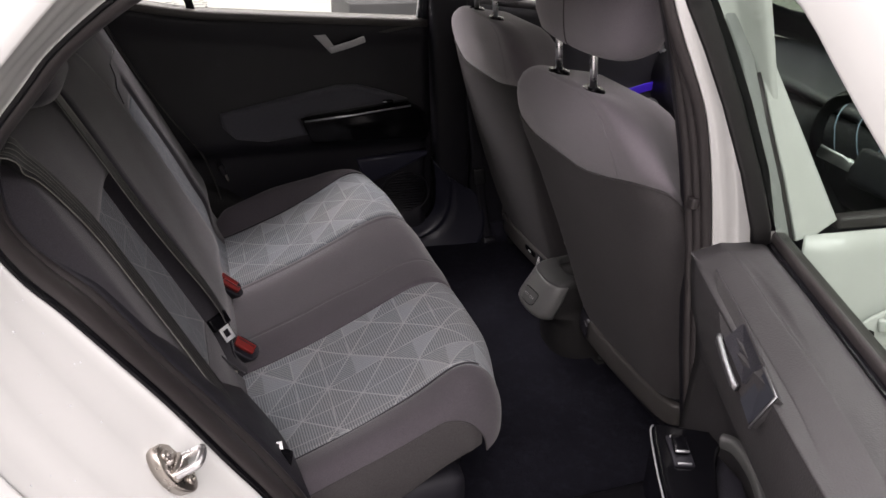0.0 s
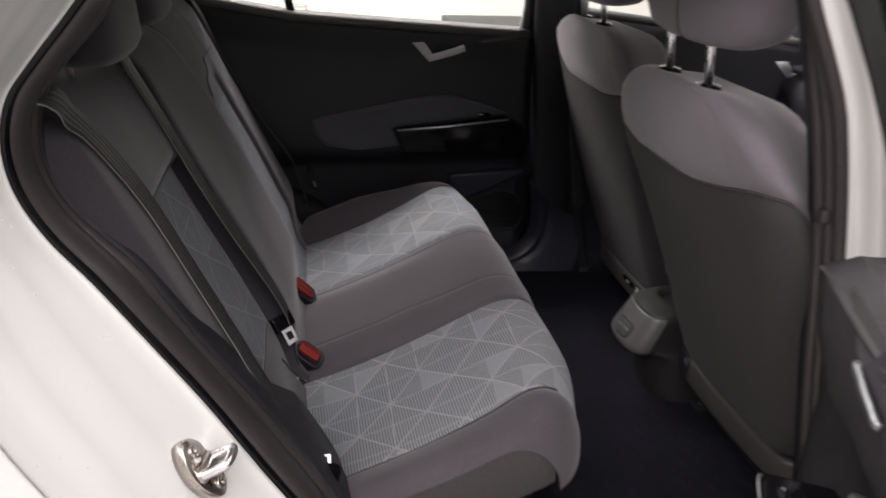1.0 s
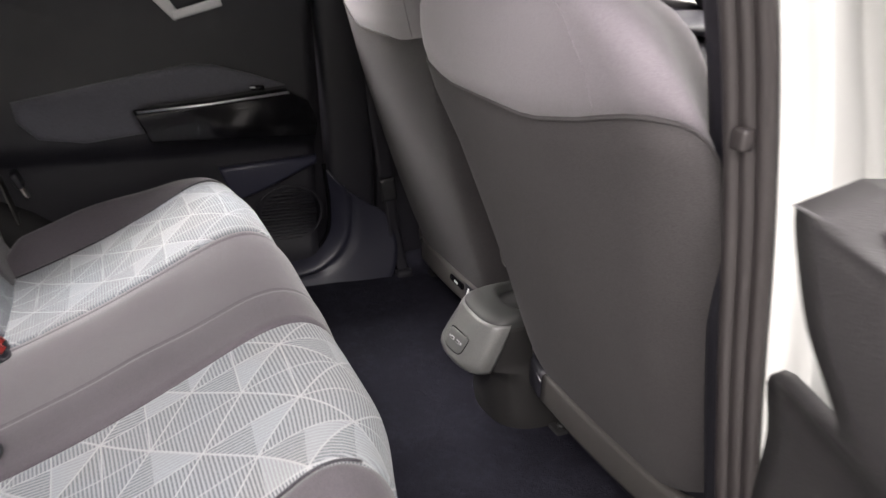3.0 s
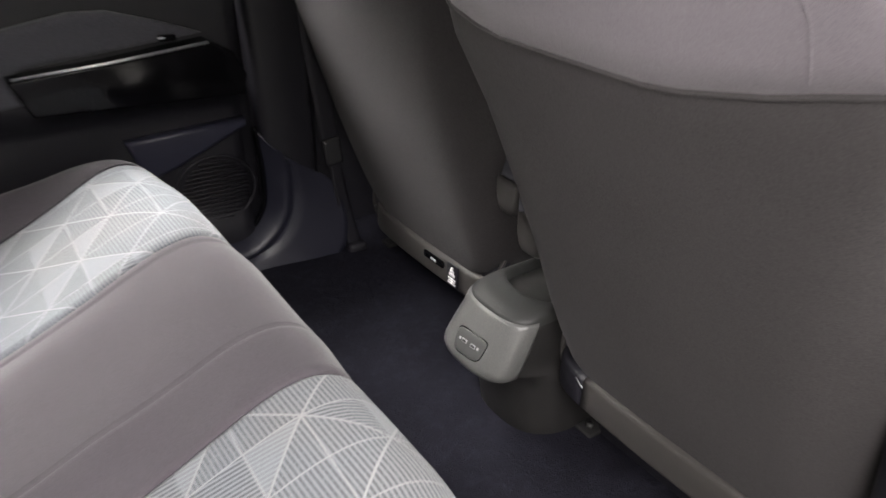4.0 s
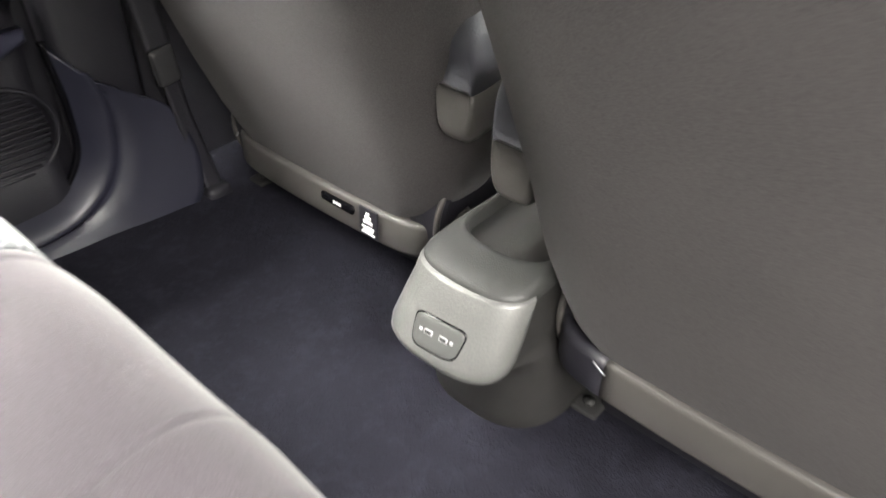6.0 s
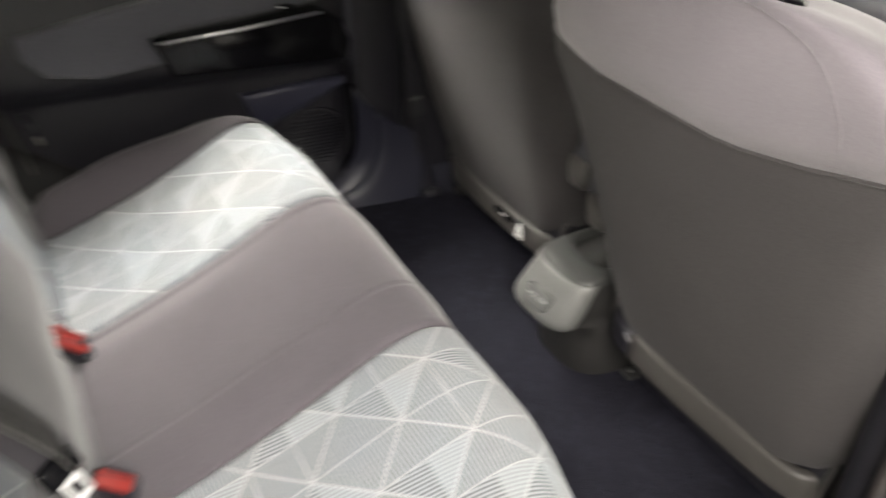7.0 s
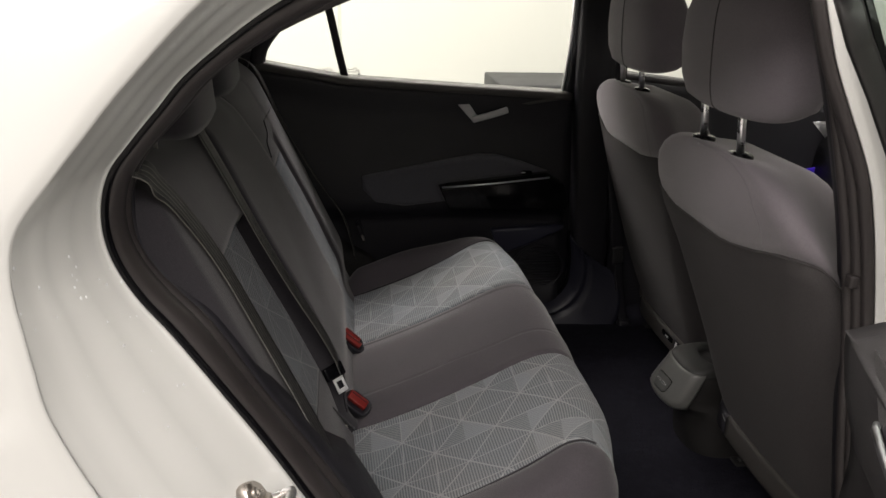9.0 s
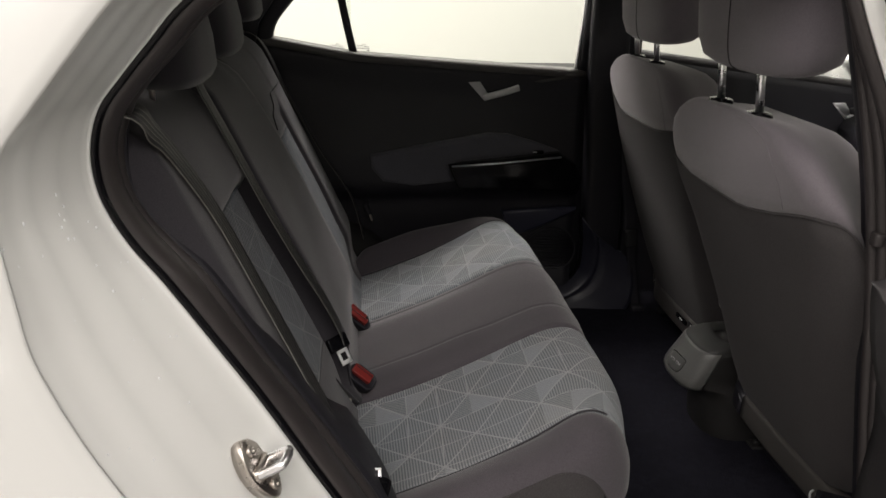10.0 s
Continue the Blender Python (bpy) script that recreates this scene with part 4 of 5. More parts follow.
dpart("light_strip", sweep([(1.40, 0.70, 0.815), (1.50, 0.70, 0.838), (1.62, 0.70, 0.858), (1.80, 0.70, 0.87)], rounded(0.030, 0.006, 0.002), (0, 0, 1)), M_LED, "glowing blue ambient light strip")
dpart("window_frame", frame_bar([(0.78, 0.70, 1.07), (0.76, 0.62, 1.42), (1.05, 0.61, 1.44), (1.4, 0.63, 1.36), (1.75, 0.70, 1.16), (1.92, 0.73, 1.03)], 0.045, 0.035), M_TRIM)
g = dpart("pane", pane(0.80, 1.75, 1.04, 0.742, 0.65, 1.40), M_GLASS, "", False)
g.visible_shadow = False
mirror = thing("wing_mirror", "black and white wing mirror outside the far front door", "mirror", at=(1.62, 0.95, 1.10))
shell = [[Vector((dx, a * k * 0.125, b * k * 0.085)) for a, b in [(c * abs(c) ** -0.25 if c else 0, s * abs(s) ** -0.25 if s else 0) for c, s in [(math.cos(t), math.sin(t)) for t in steps(0, 2 * math.pi, 24)[:-1]]]] for dx, k in ((0.0, 0.97), (0.0, 1.0), (0.03, 1.0), (0.07, 0.85), (0.10, 0.5), (0.11, 0.1))]
mirror.rotation_euler = (0, 0, radians(26))
part("housing", loft(shell), M_GLOSS, mirror, "black mirror housing")
part("mirror_glass", loft([[Vector((dx, p.y * 0.88, p.z * 0.86)) for p in shell[0]] for dx in (-0.004, 0.002)]), M_CHROME, mirror, "silvered glass")
part("arm", box(Matrix.Translation((0.05, -0.12, -0.05)), 0.05, 0.14, 0.03, 0.01), M_GLOSS, mirror)


# ---- pillars, roof, floor and shell ----
def shell_part(name, bm, mat, label="", smooth=True):
    ob = part(name, bm, mat, None, label, smooth)
    return tagged(ob, label, kind="structure")


shell_part("b_pillar_far", sweep([(0.77, 0.69, 0.30), (0.765, 0.69, 0.60), (0.745, 0.685, 0.95), (0.725, 0.665, 1.15), (0.70, 0.61, 1.45)], rounded(0.12, 0.07, 0.02, 3), (1, 0, 0)), M_TRIM, "black plastic pillar trim")
shell_part("pillar_edge", sweep([(0.690, 0.66, 1.07), (0.686, 0.645, 1.18), (0.672, 0.60, 1.43)], rounded(0.014, 0.03, 0.005), (1, 0, 0)), M_TRIM, "black rubber door seal")
shell_part("c_pillar_far", prism([(-0.62, 0.40), (-0.28, 0.40), (-0.285, 1.16), (-0.27, 1.22), (-0.22, 1.29), (-0.10, 1.42), (-0.62, 1.46)], lambda a, b, d: Vector((a, 0.70 - d - 0.25 * max(0, b - 1.1), b)), 0.03, 0.008), M_TRIM, "black plastic pillar trim")
shell_part("pillar_back_far", prism([(0.58, 0.30), (0.88, 0.30), (0.86, 0.95), (0.80, 1.45), (0.665, 1.45), (0.668, 1.10), (0.60, 1.07)], lambda a, b, d: Vector((a, 0.76 - d - 0.35 * max(0, b - 1.05), b)), 0.02, 0.004), M_TRIM, "black plastic pillar trim")
shell_part("sill_far", box(Matrix.Translation((0.5, 0.67, 0.285)), 1.2, 0.14, 0.10, 0.02), M_CARPET, "black plastic sill")
carp = patch(lambda u, v: Vector((lerp(-0.1, 1.95, u), lerp(-0.70, 0.70, v), 0.325 + 0.05 * ease((lerp(-0.1, 1.95, u) - 1.3) / 0.5) + 0.003 * noise.noise((u * 20, v * 16, 1)) + 0.03 * ease((abs(lerp(-0.7, 0.7, v)) - 0.60) / 0.1))), steps(0, 1, 60), steps(0, 1, 50), -0.03)
tagged(part("car_floor", carp, M_CARPET), "black needle-felt carpet in the footwell", kind="structure")
shell_part("roof", patch(lambda u, v: Vector((lerp(-0.95, 1.35, u), lerp(-0.62, 0.62, v), 1.50 + 0.03 * (1 - (2 * v - 1) ** 2) - 0.08 * ease((0.25 - u) / 0.25) - 0.05 * ease((u - 0.8) / 0.2))), steps(0, 1, 16), steps(0, 1, 12), 0.03), M_PAINT, "white painted car roof")
shell_part("headliner", patch(lambda u, v: Vector((lerp(-0.85, 1.25, u), lerp(-0.58, 0.58, v), 1.455 + 0.02 * (1 - (2 * v - 1) ** 2) - 0.06 * ease((0.25 - u) / 0.25))), steps(0, 1, 12), steps(0, 1, 8), 0.006), M_LINER, "light grey cloth headliner")
for s, nm in ((-1, "near"), (1, "far")):
    shell_part("roof_rail_" + nm, sweep([(-0.95, s * 0.60, 1.36), (-0.4, s * 0.615, 1.455), (0.3, s * 0.625, 1.475), (1.2, s * 0.62, 1.43), (1.6, s * 0.66, 1.26), (2.0, s * 0.74, 1.02)], rounded(0.07, 0.06, 0.02), (0, 1, 0)), M_PAINT, "white painted roof rail")
shell_part("tailgate", join(box(Matrix.Translation((-1.02, 0, 0.72)), 0.06, 1.50, 0.70, 0.02), box(pose(-0.98, 0, 1.38, 0, 18, 0), 0.05, 1.16, 0.08, 0.015)), M_PAINT, "white painted tailgate")
shell_part("boot_floor", box(Matrix.Translation((-0.65, 0, 0.55)), 0.75, 1.3, 0.04, 0.01), M_CARPET, "black boot carpet")
shell_part("quarter_far", prism([(-1.0, 0.30), (-0.30, 0.30), (-0.30, 1.16), (-0.12, 1.42), (-0.95, 1.36)], lambda a, b, d: Vector((a, 0.86 - d - 0.45 * max(0, b - 1.0), b)), 0.012, 0.003), M_PAINT, "white painted quarter panel")
shell_part("front_bulkhead", prism([(1.9, 0.3), (2.0, 0.3), (2.0, 1.0), (1.9, 1.0)], lambda a, b, d: Vector((a, -0.75 + d, b)), 1.5, 0.01), M_TRIM, "black bulkhead")
glass = part("windscreen", patch(lambda u, v: Vector((lerp(2.0, 1.3, v), lerp(-0.70, 0.70, u) * (1 - 0.12 * v), lerp(1.02, 1.45, v))), steps(0, 1, 4), steps(0, 1, 4), 0.004), M_GLASS, None, "", False)
glass.visible_shadow = False
tagged(glass, "clear windscreen", kind="structure")
shell_part("windscreen_border", patch(lambda u, v: Vector((lerp(1.985, 1.78, v), lerp(-0.69, 0.69, u) * (1 - 0.035 * v), lerp(1.015, 1.145, v) + 0.03 * abs(2 * u - 1) ** 3 * v)), steps(0, 1, 16), steps(0, 1, 4), 0.003), M_TRIM, "black printed border along the windscreen's foot")
for s, nm in ((-1, "near"), (1, "far")):
    shell_part("a_pillar_trim_" + nm, sweep([(1.98, s * 0.70, 1.00), (1.72, s * 0.655, 1.165), (1.45, s * 0.615, 1.325), (1.26, s * 0.585, 1.43)], rounded(0.10, 0.035, 0.014, 3), (0.5, 0, 0.8)), M_TRIMGREY, "dark grey pillar lining")
glass = part("rear_window", patch(lambda u, v: Vector((lerp(-1.03, -0.97, v), lerp(-0.60, 0.60, u), lerp(1.07, 1.36, v))), steps(0, 1, 4), steps(0, 1, 4), 0.004), M_GLASS, None, "", False)
glass.visible_shadow = False
tagged(glass, "clear rear window", kind="structure")
dash = thing("dashboard", "black moulded dashboard below the windscreen", "dashboard", at=(1.7, 0, 0.6))
dpart("body", sweep([(1.72, y, 0.86 + 0.01 * math.cos(y * 4)) for y in steps(-0.72, 0.72, 12)], rounded(0.40, 0.26, 0.09, 4), (1, 0, 0)), M_TRIM, parent=dash)
dpart("upper_pad", patch(lambda u, v: Vector((lerp(1.54, 1.95, v), lerp(-0.69, 0.69, u), 0.985 + 0.028 * math.sin(v * 2.4) + 0.012 * math.cos(u * 9))), steps(0, 1, 24), steps(0, 1, 10), 0.02), M_TRIM, "soft black dashboard top", parent=dash)
cable = thing("charging_cable", "thin pale blue cable looped over the dashboard's edge", "cable", at=(1.56, -0.2, 1.0))
for y, drop in ((-0.20, 0.12), (-0.27, 0.10)):
    dpart("loop", tube(smoothed([(1.62, y + 0.10, 1.016), (1.56, y + 0.09, 1.006), (1.515, y + 0.07, 0.97), (1.500, y + 0.03, 1.0 - drop * 0.9), (1.498, y - 0.02, 1.0 - drop), (1.500, y - 0.07, 1.0 - drop * 0.75), (1.515, y - 0.10, 0.98), (1.56, y - 0.11, 1.006), (1.62, y - 0.10, 1.016)], 5), 0.0014, 8), M_CABLE, parent=cable)
wheel = thing("steering_wheel", "black steering wheel with silver spokes", "steering wheel", at=(1.42, -0.36, 0.92))
rim = [Vector((-0.35 * 0.18 * math.sin(a), 0.18 * math.cos(a), 0.18 * math.sin(a))) for a in steps(0, 2 * math.pi, 36)]
part("rim", sweep(rim, circle(0.015, 8), (1, 0, 0.35), cap=False), M_GLOSS, wheel)
part("hub", box(pose(0.01, 0, 0, 0, 19, 0), 0.04, 0.12, 0.09, 0.015), M_TRIM, wheel)
for s in (-1, 1):
    part("spoke", sweep([(0.0, s * 0.05, -0.005), (0.0, s * 0.175, 0.0)], rounded(0.03, 0.012, 0.004), (0, 0, 1)), M_SATIN, wheel, "silver spoke")
part("column", tube([(0.02, 0, 0), (0.18, 0, -0.06)], 0.04, 12), M_TRIM, wheel)


# ---- centre console ----
CY = -0.038
con = thing("centre_console", "dark grey plastic centre console end with a two-port charging panel", "console", at=(0.9, CY, 0.33))


def plan(x0, half, r, z, back=1.35, n=14, skew=0.0, mid=0.0):
    """A level outline open to the front of the car, its end bowed by r."""
    c0 = CY + mid
    out = [Vector((back, c0 + half, z))]
    for k in range(2 * n + 1):
        a = radians(90 + 90 * k / n)
        c, s = abs(math.cos(a)) ** (2 / 2.6), math.copysign(abs(math.sin(a)) ** (2 / 2.6), math.sin(a))
        out.append(Vector((x0 + r - r * c, c0 + half * s, z)))
    out.append(Vector((back, c0 - half, z)))
    for p in out:
        p.z += skew * (p.x - x0)
    return out


dpart("lower_shell", loft([plan(x, w, r, z) for x, w, r, z in ((0.812, 0.095, 0.10, 0.325), (0.802, 0.094, 0.10, 0.345), (0.795, 0.091, 0.095, 0.385), (0.790, 0.085, 0.085, 0.44), (0.779, 0.080, 0.07, 0.474), (0.752, 0.0715, 0.045, 0.484), (0.752, 0.0715, 0.046, 0.50), (0.760, 0.0720, 0.046, 0.53), (0.773, 0.0720, 0.044, 0.558), (0.783, 0.0715, 0.043, 0.574))]), M_FOOT, "charcoal plastic console base", parent=con)
dpart("upper_shell", loft([plan(x, w - lerp(-0.0015, 0.0045, ease((z - 0.49) / 0.08)), r, z, back, mid=-lerp(-0.0015, 0.0045, ease((z - 0.49) / 0.08))) for x, w, r, z, back in ((0.750, 0.053, 0.030, 0.477, 0.784), (0.733, 0.065, 0.040, 0.4795, 0.776), (0.7255, 0.072, 0.045, 0.486, 0.774), (0.7225, 0.0755, 0.046, 0.495, 0.774), (0.7245, 0.077, 0.047, 0.505, 0.779), (0.736, 0.0775, 0.047, 0.53, 0.790), (0.751, 0.0775, 0.045, 0.558, 0.799), (0.7585, 0.0775, 0.044, 0.572, 0.803), (0.7615, 0.076, 0.043, 0.5765, 0.804))]), M_CONSOLE, "grained grey plastic end cap", parent=con)
rim = [(0.7645, 0.075, 0.043, 0.568), (0.7645, 0.075, 0.043, 0.5775), (0.768, 0.0735, 0.043, 0.582), (0.788, 0.070, 0.043, 0.5885), (0.813, 0.066, 0.043, 0.5925), (0.820, 0.0635, 0.042, 0.5925), (0.825, 0.061, 0.041, 0.588), (0.831, 0.059, 0.040, 0.564)]
dpart("tray_rim", loft([plan(x, w - 0.004, r, z, 1.35, 14, 0.02, -0.004) for x, w, r, z in rim], cap=False, closed=False), M_BASE, "dark grey tray rim", parent=con)
dpart("tray_floor", patch(lambda u, v: Vector((lerp(0.830, 1.35, u), CY + lerp(-0.0565, 0.0565, v), 0.566 + 0.010 * u)), steps(0, 1, 8), steps(0, 1, 4), 0.004), M_TRIM, parent=con)
# Ribs paler than the floor: the shade in the gaps is put into colour.
for k in range(60):
    dpart("rib", box(pose(0.848 + 0.0050 * k, CY - 0.004, 0.5690 + 0.0001 * k, 0, -1, 0), 0.0028, 0.106, 0.006, 0.001, 1), M_PORTS, parent=con)
# charging panel on the sloping end


def cap_end(y, z, h):
    """A point h behind the end cap's bowed slope."""
    s = min(abs(y - CY) / 0.077, 0.99)
    return Vector((0.7245 + 0.46 * (z - 0.505) + 0.047 * (1 - (1 - s ** 2.6) ** (1 / 2.6)) - 0.9 * h, y, z + 0.4 * h))


def plate_ring(k, h, wide=0.0315, high=0.0172):
    out = []
    for j in range(32):
        a = 2 * math.pi * j / 32
        c, s = math.cos(a), math.sin(a)
        y, z = math.copysign(abs(c) ** 0.42, c) * (wide + k), math.copysign(abs(s) ** 0.42, s) * (high + k)
        out.append(cap_end(-0.0425 + y * (1 + 5.0 * z), 0.5238 + z - 0.05 * y, h))
    return out


pb = dpart("port_panel", loft([plate_ring(k, h) for k, h in ((-0.0005, -0.004), (-0.0005, 0.0012), (-0.002, 0.0020), (-0.008, 0.0020), (-0.014, 0.0020))]), M_PORTS, "grey charging panel", parent=con)
dpart("panel_gap", loft([plate_ring(k, h) for k, h in ((0.0010, -0.004), (0.0010, 0.0004), (-0.001, 0.0006))]), M_GLOSS, parent=con)


def on_panel(y, z, h, sx, sy, sz):
    q = cap_end(-0.0425 + y, 0.5238 + z - 0.05 * y, h)
    return box(pose(q.x, q.y, q.z, 0, 25, 0) @ pose(0, 0, 0, -3, 0, 0), sx, sy, sz, 0.0004, 1)


for s in (-1, 1):
    for name, dy, w, h, deep, mat in (("port", 0.0100, 0.0110, 0.0058, 0.0022, M_GREYPRINT), ("slot", 0.0100, 0.0086, 0.0034, 0.0027, M_BASE), ("print", 0.0205, 0.0042, 0.0042, 0.0022, M_GREYPRINT)):
        o = part(name, on_panel(s * dy, 0.001, deep, 0.0014, w, h), mat, pb)
        o.location = -Vector(con.location)


# ---- near side: body, pillar, seals ----
SEAL = smoothed([(-0.02, 0, 1.450), (-0.10, 0, 1.405), (-0.182, 0, 1.343), (-0.221, 0, 1.301), (-0.258, 0, 1.259), (-0.282, 0, 1.228), (-0.295, 0, 1.190), (-0.297, 0, 1.151), (-0.288, 0, 1.111), (-0.265, 0, 1.065), (-0.231, 0, 1.017), (-0.177, 0, 0.931),
                 (-0.126, 0, 0.848), (-0.065, 0, 0.738), (0.0, 0, 0.62), (0.04, 0, 0.50), (0.07, 0, 0.43), (0.13, 0, 0.40)], 5)
LIP = smoothed([(0.0, 0, 1.43), (-0.09, 0, 1.39), (-0.169, 0, 1.340), (-0.217, 0, 1.289), (-0.260, 0, 1.244), (-0.280, 0, 1.211), (-0.293, 0, 1.170), (-0.291, 0, 1.120), (-0.272, 0, 1.077), (-0.242, 0, 1.038), (-0.204, 0, 0.991), (-0.146, 0, 0.890),
                (-0.082, 0, 0.790), (-0.004, 0, 0.660), (0.045, 0, 0.56), (0.07, 0, 0.48), (0.09, 0, 0.43), (0.14, 0, 0.40)], 5)
HEM = smoothed([(-0.06, 0, 1.475), (-0.14, 0, 1.425), (-0.219, 0, 1.347), (-0.262, 0, 1.298), (-0.300, 0, 1.253), (-0.330, 0, 1.217), (-0.345, 0, 1.189), (-0.3515, 0, 1.155), (-0.352, 0, 1.125), (-0.350, 0, 1.100), (-0.346, 0, 1.050), (-0.338, 0, 0.985),
                (-0.303, 0, 0.885), (-0.255, 0, 0.785), (-0.19, 0, 0.66), (-0.14, 0, 0.53), (-0.08, 0, 0.41), (0.05, 0, 0.31)], 5)


def lean(z):
    """How far the side of the car leans in above the belt."""
    return 0.34 * max(0, z - 1.05) ** 1.25 if z > 1.05 else 0.0


FLANGE = [(-0.06, -0.655), (0.0, -0.682), (0.02, -0.690), (0.05, -0.697), (0.22, -0.702), (0.32, -0.705), (0.38, -0.716), (0.43, -0.733), (0.50, -0.741), (0.60, -0.744), (0.66, -0.752), (0.71, -0.770), (0.77, -0.779), (0.84, -0.782), (0.89, -0.792), (0.93, -0.808), (0.965, -0.819), (1.0, -0.825), (1.02, -0.826), (1.04, -0.828)]
FL = smoothed([(a, b, 0) for a, b in FLANGE], 3)


def flange(u, v):
    i = round(u * (len(SEAL) - 1))
    f = FL[round(v * (len(FL) - 1))]
    a, b = SEAL[i], HEM[i]
    x, z = lerp(a.x, b.x, f.x), lerp(a.z, b.z, f.x)
    y = lerp(f.y, lerp(-0.682, -0.812, min(max(f.x, 0), 1)), 0.86 * ease(f.x / 0.1))
    return Vector((x, y, z))


shell_part("door_jamb", patch(flange, steps(0, 1, len(SEAL) - 1), steps(0, 1, len(FL) - 1), -0.004), M_PAINT, "white painted door jamb with stepped ridges and water drops")


def quarter(u, v):
    i = round(u * (len(HEM) - 1))
    a = HEM[i]
    x = lerp(a.x + 0.002, -1.0, v)
    z = lerp(a.z, lerp(1.30, 0.45, u), v ** 1.5)
    y = -0.822 - 0.006 * ease(v / 0.02) - 0.012 * ease((1.0 - z) / 0.02) * ease(v / 0.1) + 0.6 * lean(z) * ease(v / 0.3) + 0.10 * max(0, v - 0.4)
    return Vector((x, y, z))


shell_part("quarter_panel", patch(quarter, steps(0, 1, len(HEM) - 1), [0, 0.005, 0.015, 0.03, 0.06, 0.1, 0.2, 0.3, 0.4, 0.55, 0.7, 0.85, 1], -0.004), M_PAINT, "white painted rear quarter panel with a shoulder crease")
mid = [(a + b) / 2 for a, b in zip(SEAL, LIP)]
shell_part("seal_edge", sweep([Vector((p.x, -0.684, p.z)) for p in SEAL], circle(0.0065, 8), (0, 1, 0)), M_GLOSS, "black rubber seal lip")
shell_part("door_seal", sweep([Vector((p.x, -0.656, p.z)) for p in mid], [(a * 1.9, b) for a, b in circle(0.0145, 14)], (0, 1, 0)), M_RUBBER, "black rubber door seal")
shell_part("inner_seal", sweep([Vector((p.x, -0.620, p.z)) for p in LIP], circle(0.011, 10), (0, 1, 0)), M_RUBBER, "black rubber door seal")


def inner_trim(u, v):
    i = round(u * (len(SEAL) - 1))
    p = LIP[i]
    y = lerp(-0.615, -0.45, v)
    return Vector((p.x + 0.012 - 0.05 * ease(v) * (1 if p.z > 0.7 else 0.4), y, p.z + 0.02 * math.sin(v * 3)))


shell_part("c_pillar_trim", patch(inner_trim, steps(0, 1, len(SEAL) - 1), steps(0, 1, 10), 0.01), M_TRIM, "black plastic pillar trim beside the bench")
shell_part("sill_near", sweep([(x, -0.69, 0.37) for x in (-0.02, 0.3, 0.85)], rounded(0.16, 0.10, 0.03, 4), (0, 1, 0)), M_TRIM, "black plastic sill")
shell_part("sill_paint", sweep([(x, -0.79, 0.33) for x in (-0.1, 0.3, 0.9)], rounded(0.10, 0.14, 0.03, 4), (0, 1, 0)), M_PAINT, "white painted sill")
BP = [(0.83, 0.40), (0.792, 0.584), (0.750, 0.786), (0.720, 0.951), (0.688, 1.091), (0.658, 1.192), (0.620, 1.304), (0.597, 1.366), (0.568, 1.44)]
BPS = smoothed([(x, 0, z) for x, z in BP], 4)


def seal_shift(k, z):
    """The seals stack towards the roof and lie side by side lower down."""
    return k * lerp(-0.009, 0.007, ease((1.38 - z) / 0.2))


for k, y in enumerate((-0.640, -0.652, -0.664)):
    shell_part("pillar_seal", sweep([(p.x + seal_shift(k, p.z), y, p.z) for p in BPS], circle(0.009, 10), (0, 1, 0)), M_RUBBER, "black rubber door seal on the pillar")
shell_part("b_pillar_trim", sweep([(p.x + 0.060, -0.612, p.z) for p in BPS], rounded(0.10, 0.05, 0.02, 3), (1, 0, 0)), M_TRIM, "black plastic pillar trim")
shell_part("pillar_clip", box(Matrix.Translation((0.694, -0.655, 1.052)), 0.014, 0.016, 0.020, 0.004), M_RUBBER, "small black seal clip")


def pillar_skin(u, v):
    p = BPS[round(u * (len(BPS) - 1))]
    w = lerp(seal_shift(2, p.z) + 0.006, 0.115 - 0.024 * ease((p.z - 1.02) / 0.14), v)
    y = -0.675 - 0.030 * ease((v - 0.15) / 0.10) - 0.04 * ease((v - 0.7) / 0.2)
    return Vector((p.x + w, y, p.z))


shell_part("b_pillar", patch(pillar_skin, steps(0, 1, len(BPS) - 1), steps(0, 1, 30), -0.004), M_PAINT, "white painted pillar with a pressed step")

stri = thing("door_striker", "steel door striker loop on an oval plate bolted to the jamb", "door striker", at=(-0.133, -0.727, 0.777))
N = Vector((0.85, -0.25, 0.46)).normalized()
L = Vector((0.47, 0.0, -0.88))
L = (L - N * L.dot(N)).normalized()
S = N.cross(L)
oval = [(0.047 * math.cos(a), 0.026 * math.copysign(abs(math.sin(a)) ** 1.15, math.sin(a))) for a in steps(0, 2 * math.pi, 28)[:-1]]
part("plate", loft([[L * (a * k) + S * (b * k) + N * h for a, b in oval] for k, h in ((1.0, -0.012), (1.0, 0.003), (0.95, 0.005), (0.3, 0.0052))]), M_STEEL, stri, "oval steel plate")
part("loop", tube(smoothed([S * a + N * h - L * 0.1 * h for a, h in ((-0.015, 0.0), (-0.015, 0.036), (-0.010, 0.045), (0.010, 0.045), (0.015, 0.036), (0.015, 0.0))], 5), 0.0062, 10), M_CHROME, stri, "bright steel loop")
part("web", loft([[S * (a * k) + L * (b * k) + N * h for a, b in rounded(0.044, 0.020, 0.008, 4)] for k, h in ((1.1, 0.003), (1.0, 0.008), (0.7, 0.014))]), M_STEEL, stri, "raised steel web under the loop")
for s in (-1, 1):
    part("bolt", loft([[L * (s * 0.029) + L * a * k + S * b * k + N * h for a, b in circle(0.008, 12)] for k, h in ((1, 0.003), (1, 0.008), (0.8, 0.0095), (0.5, 0.0095), (0.45, 0.0065))]), M_STEEL, stri)

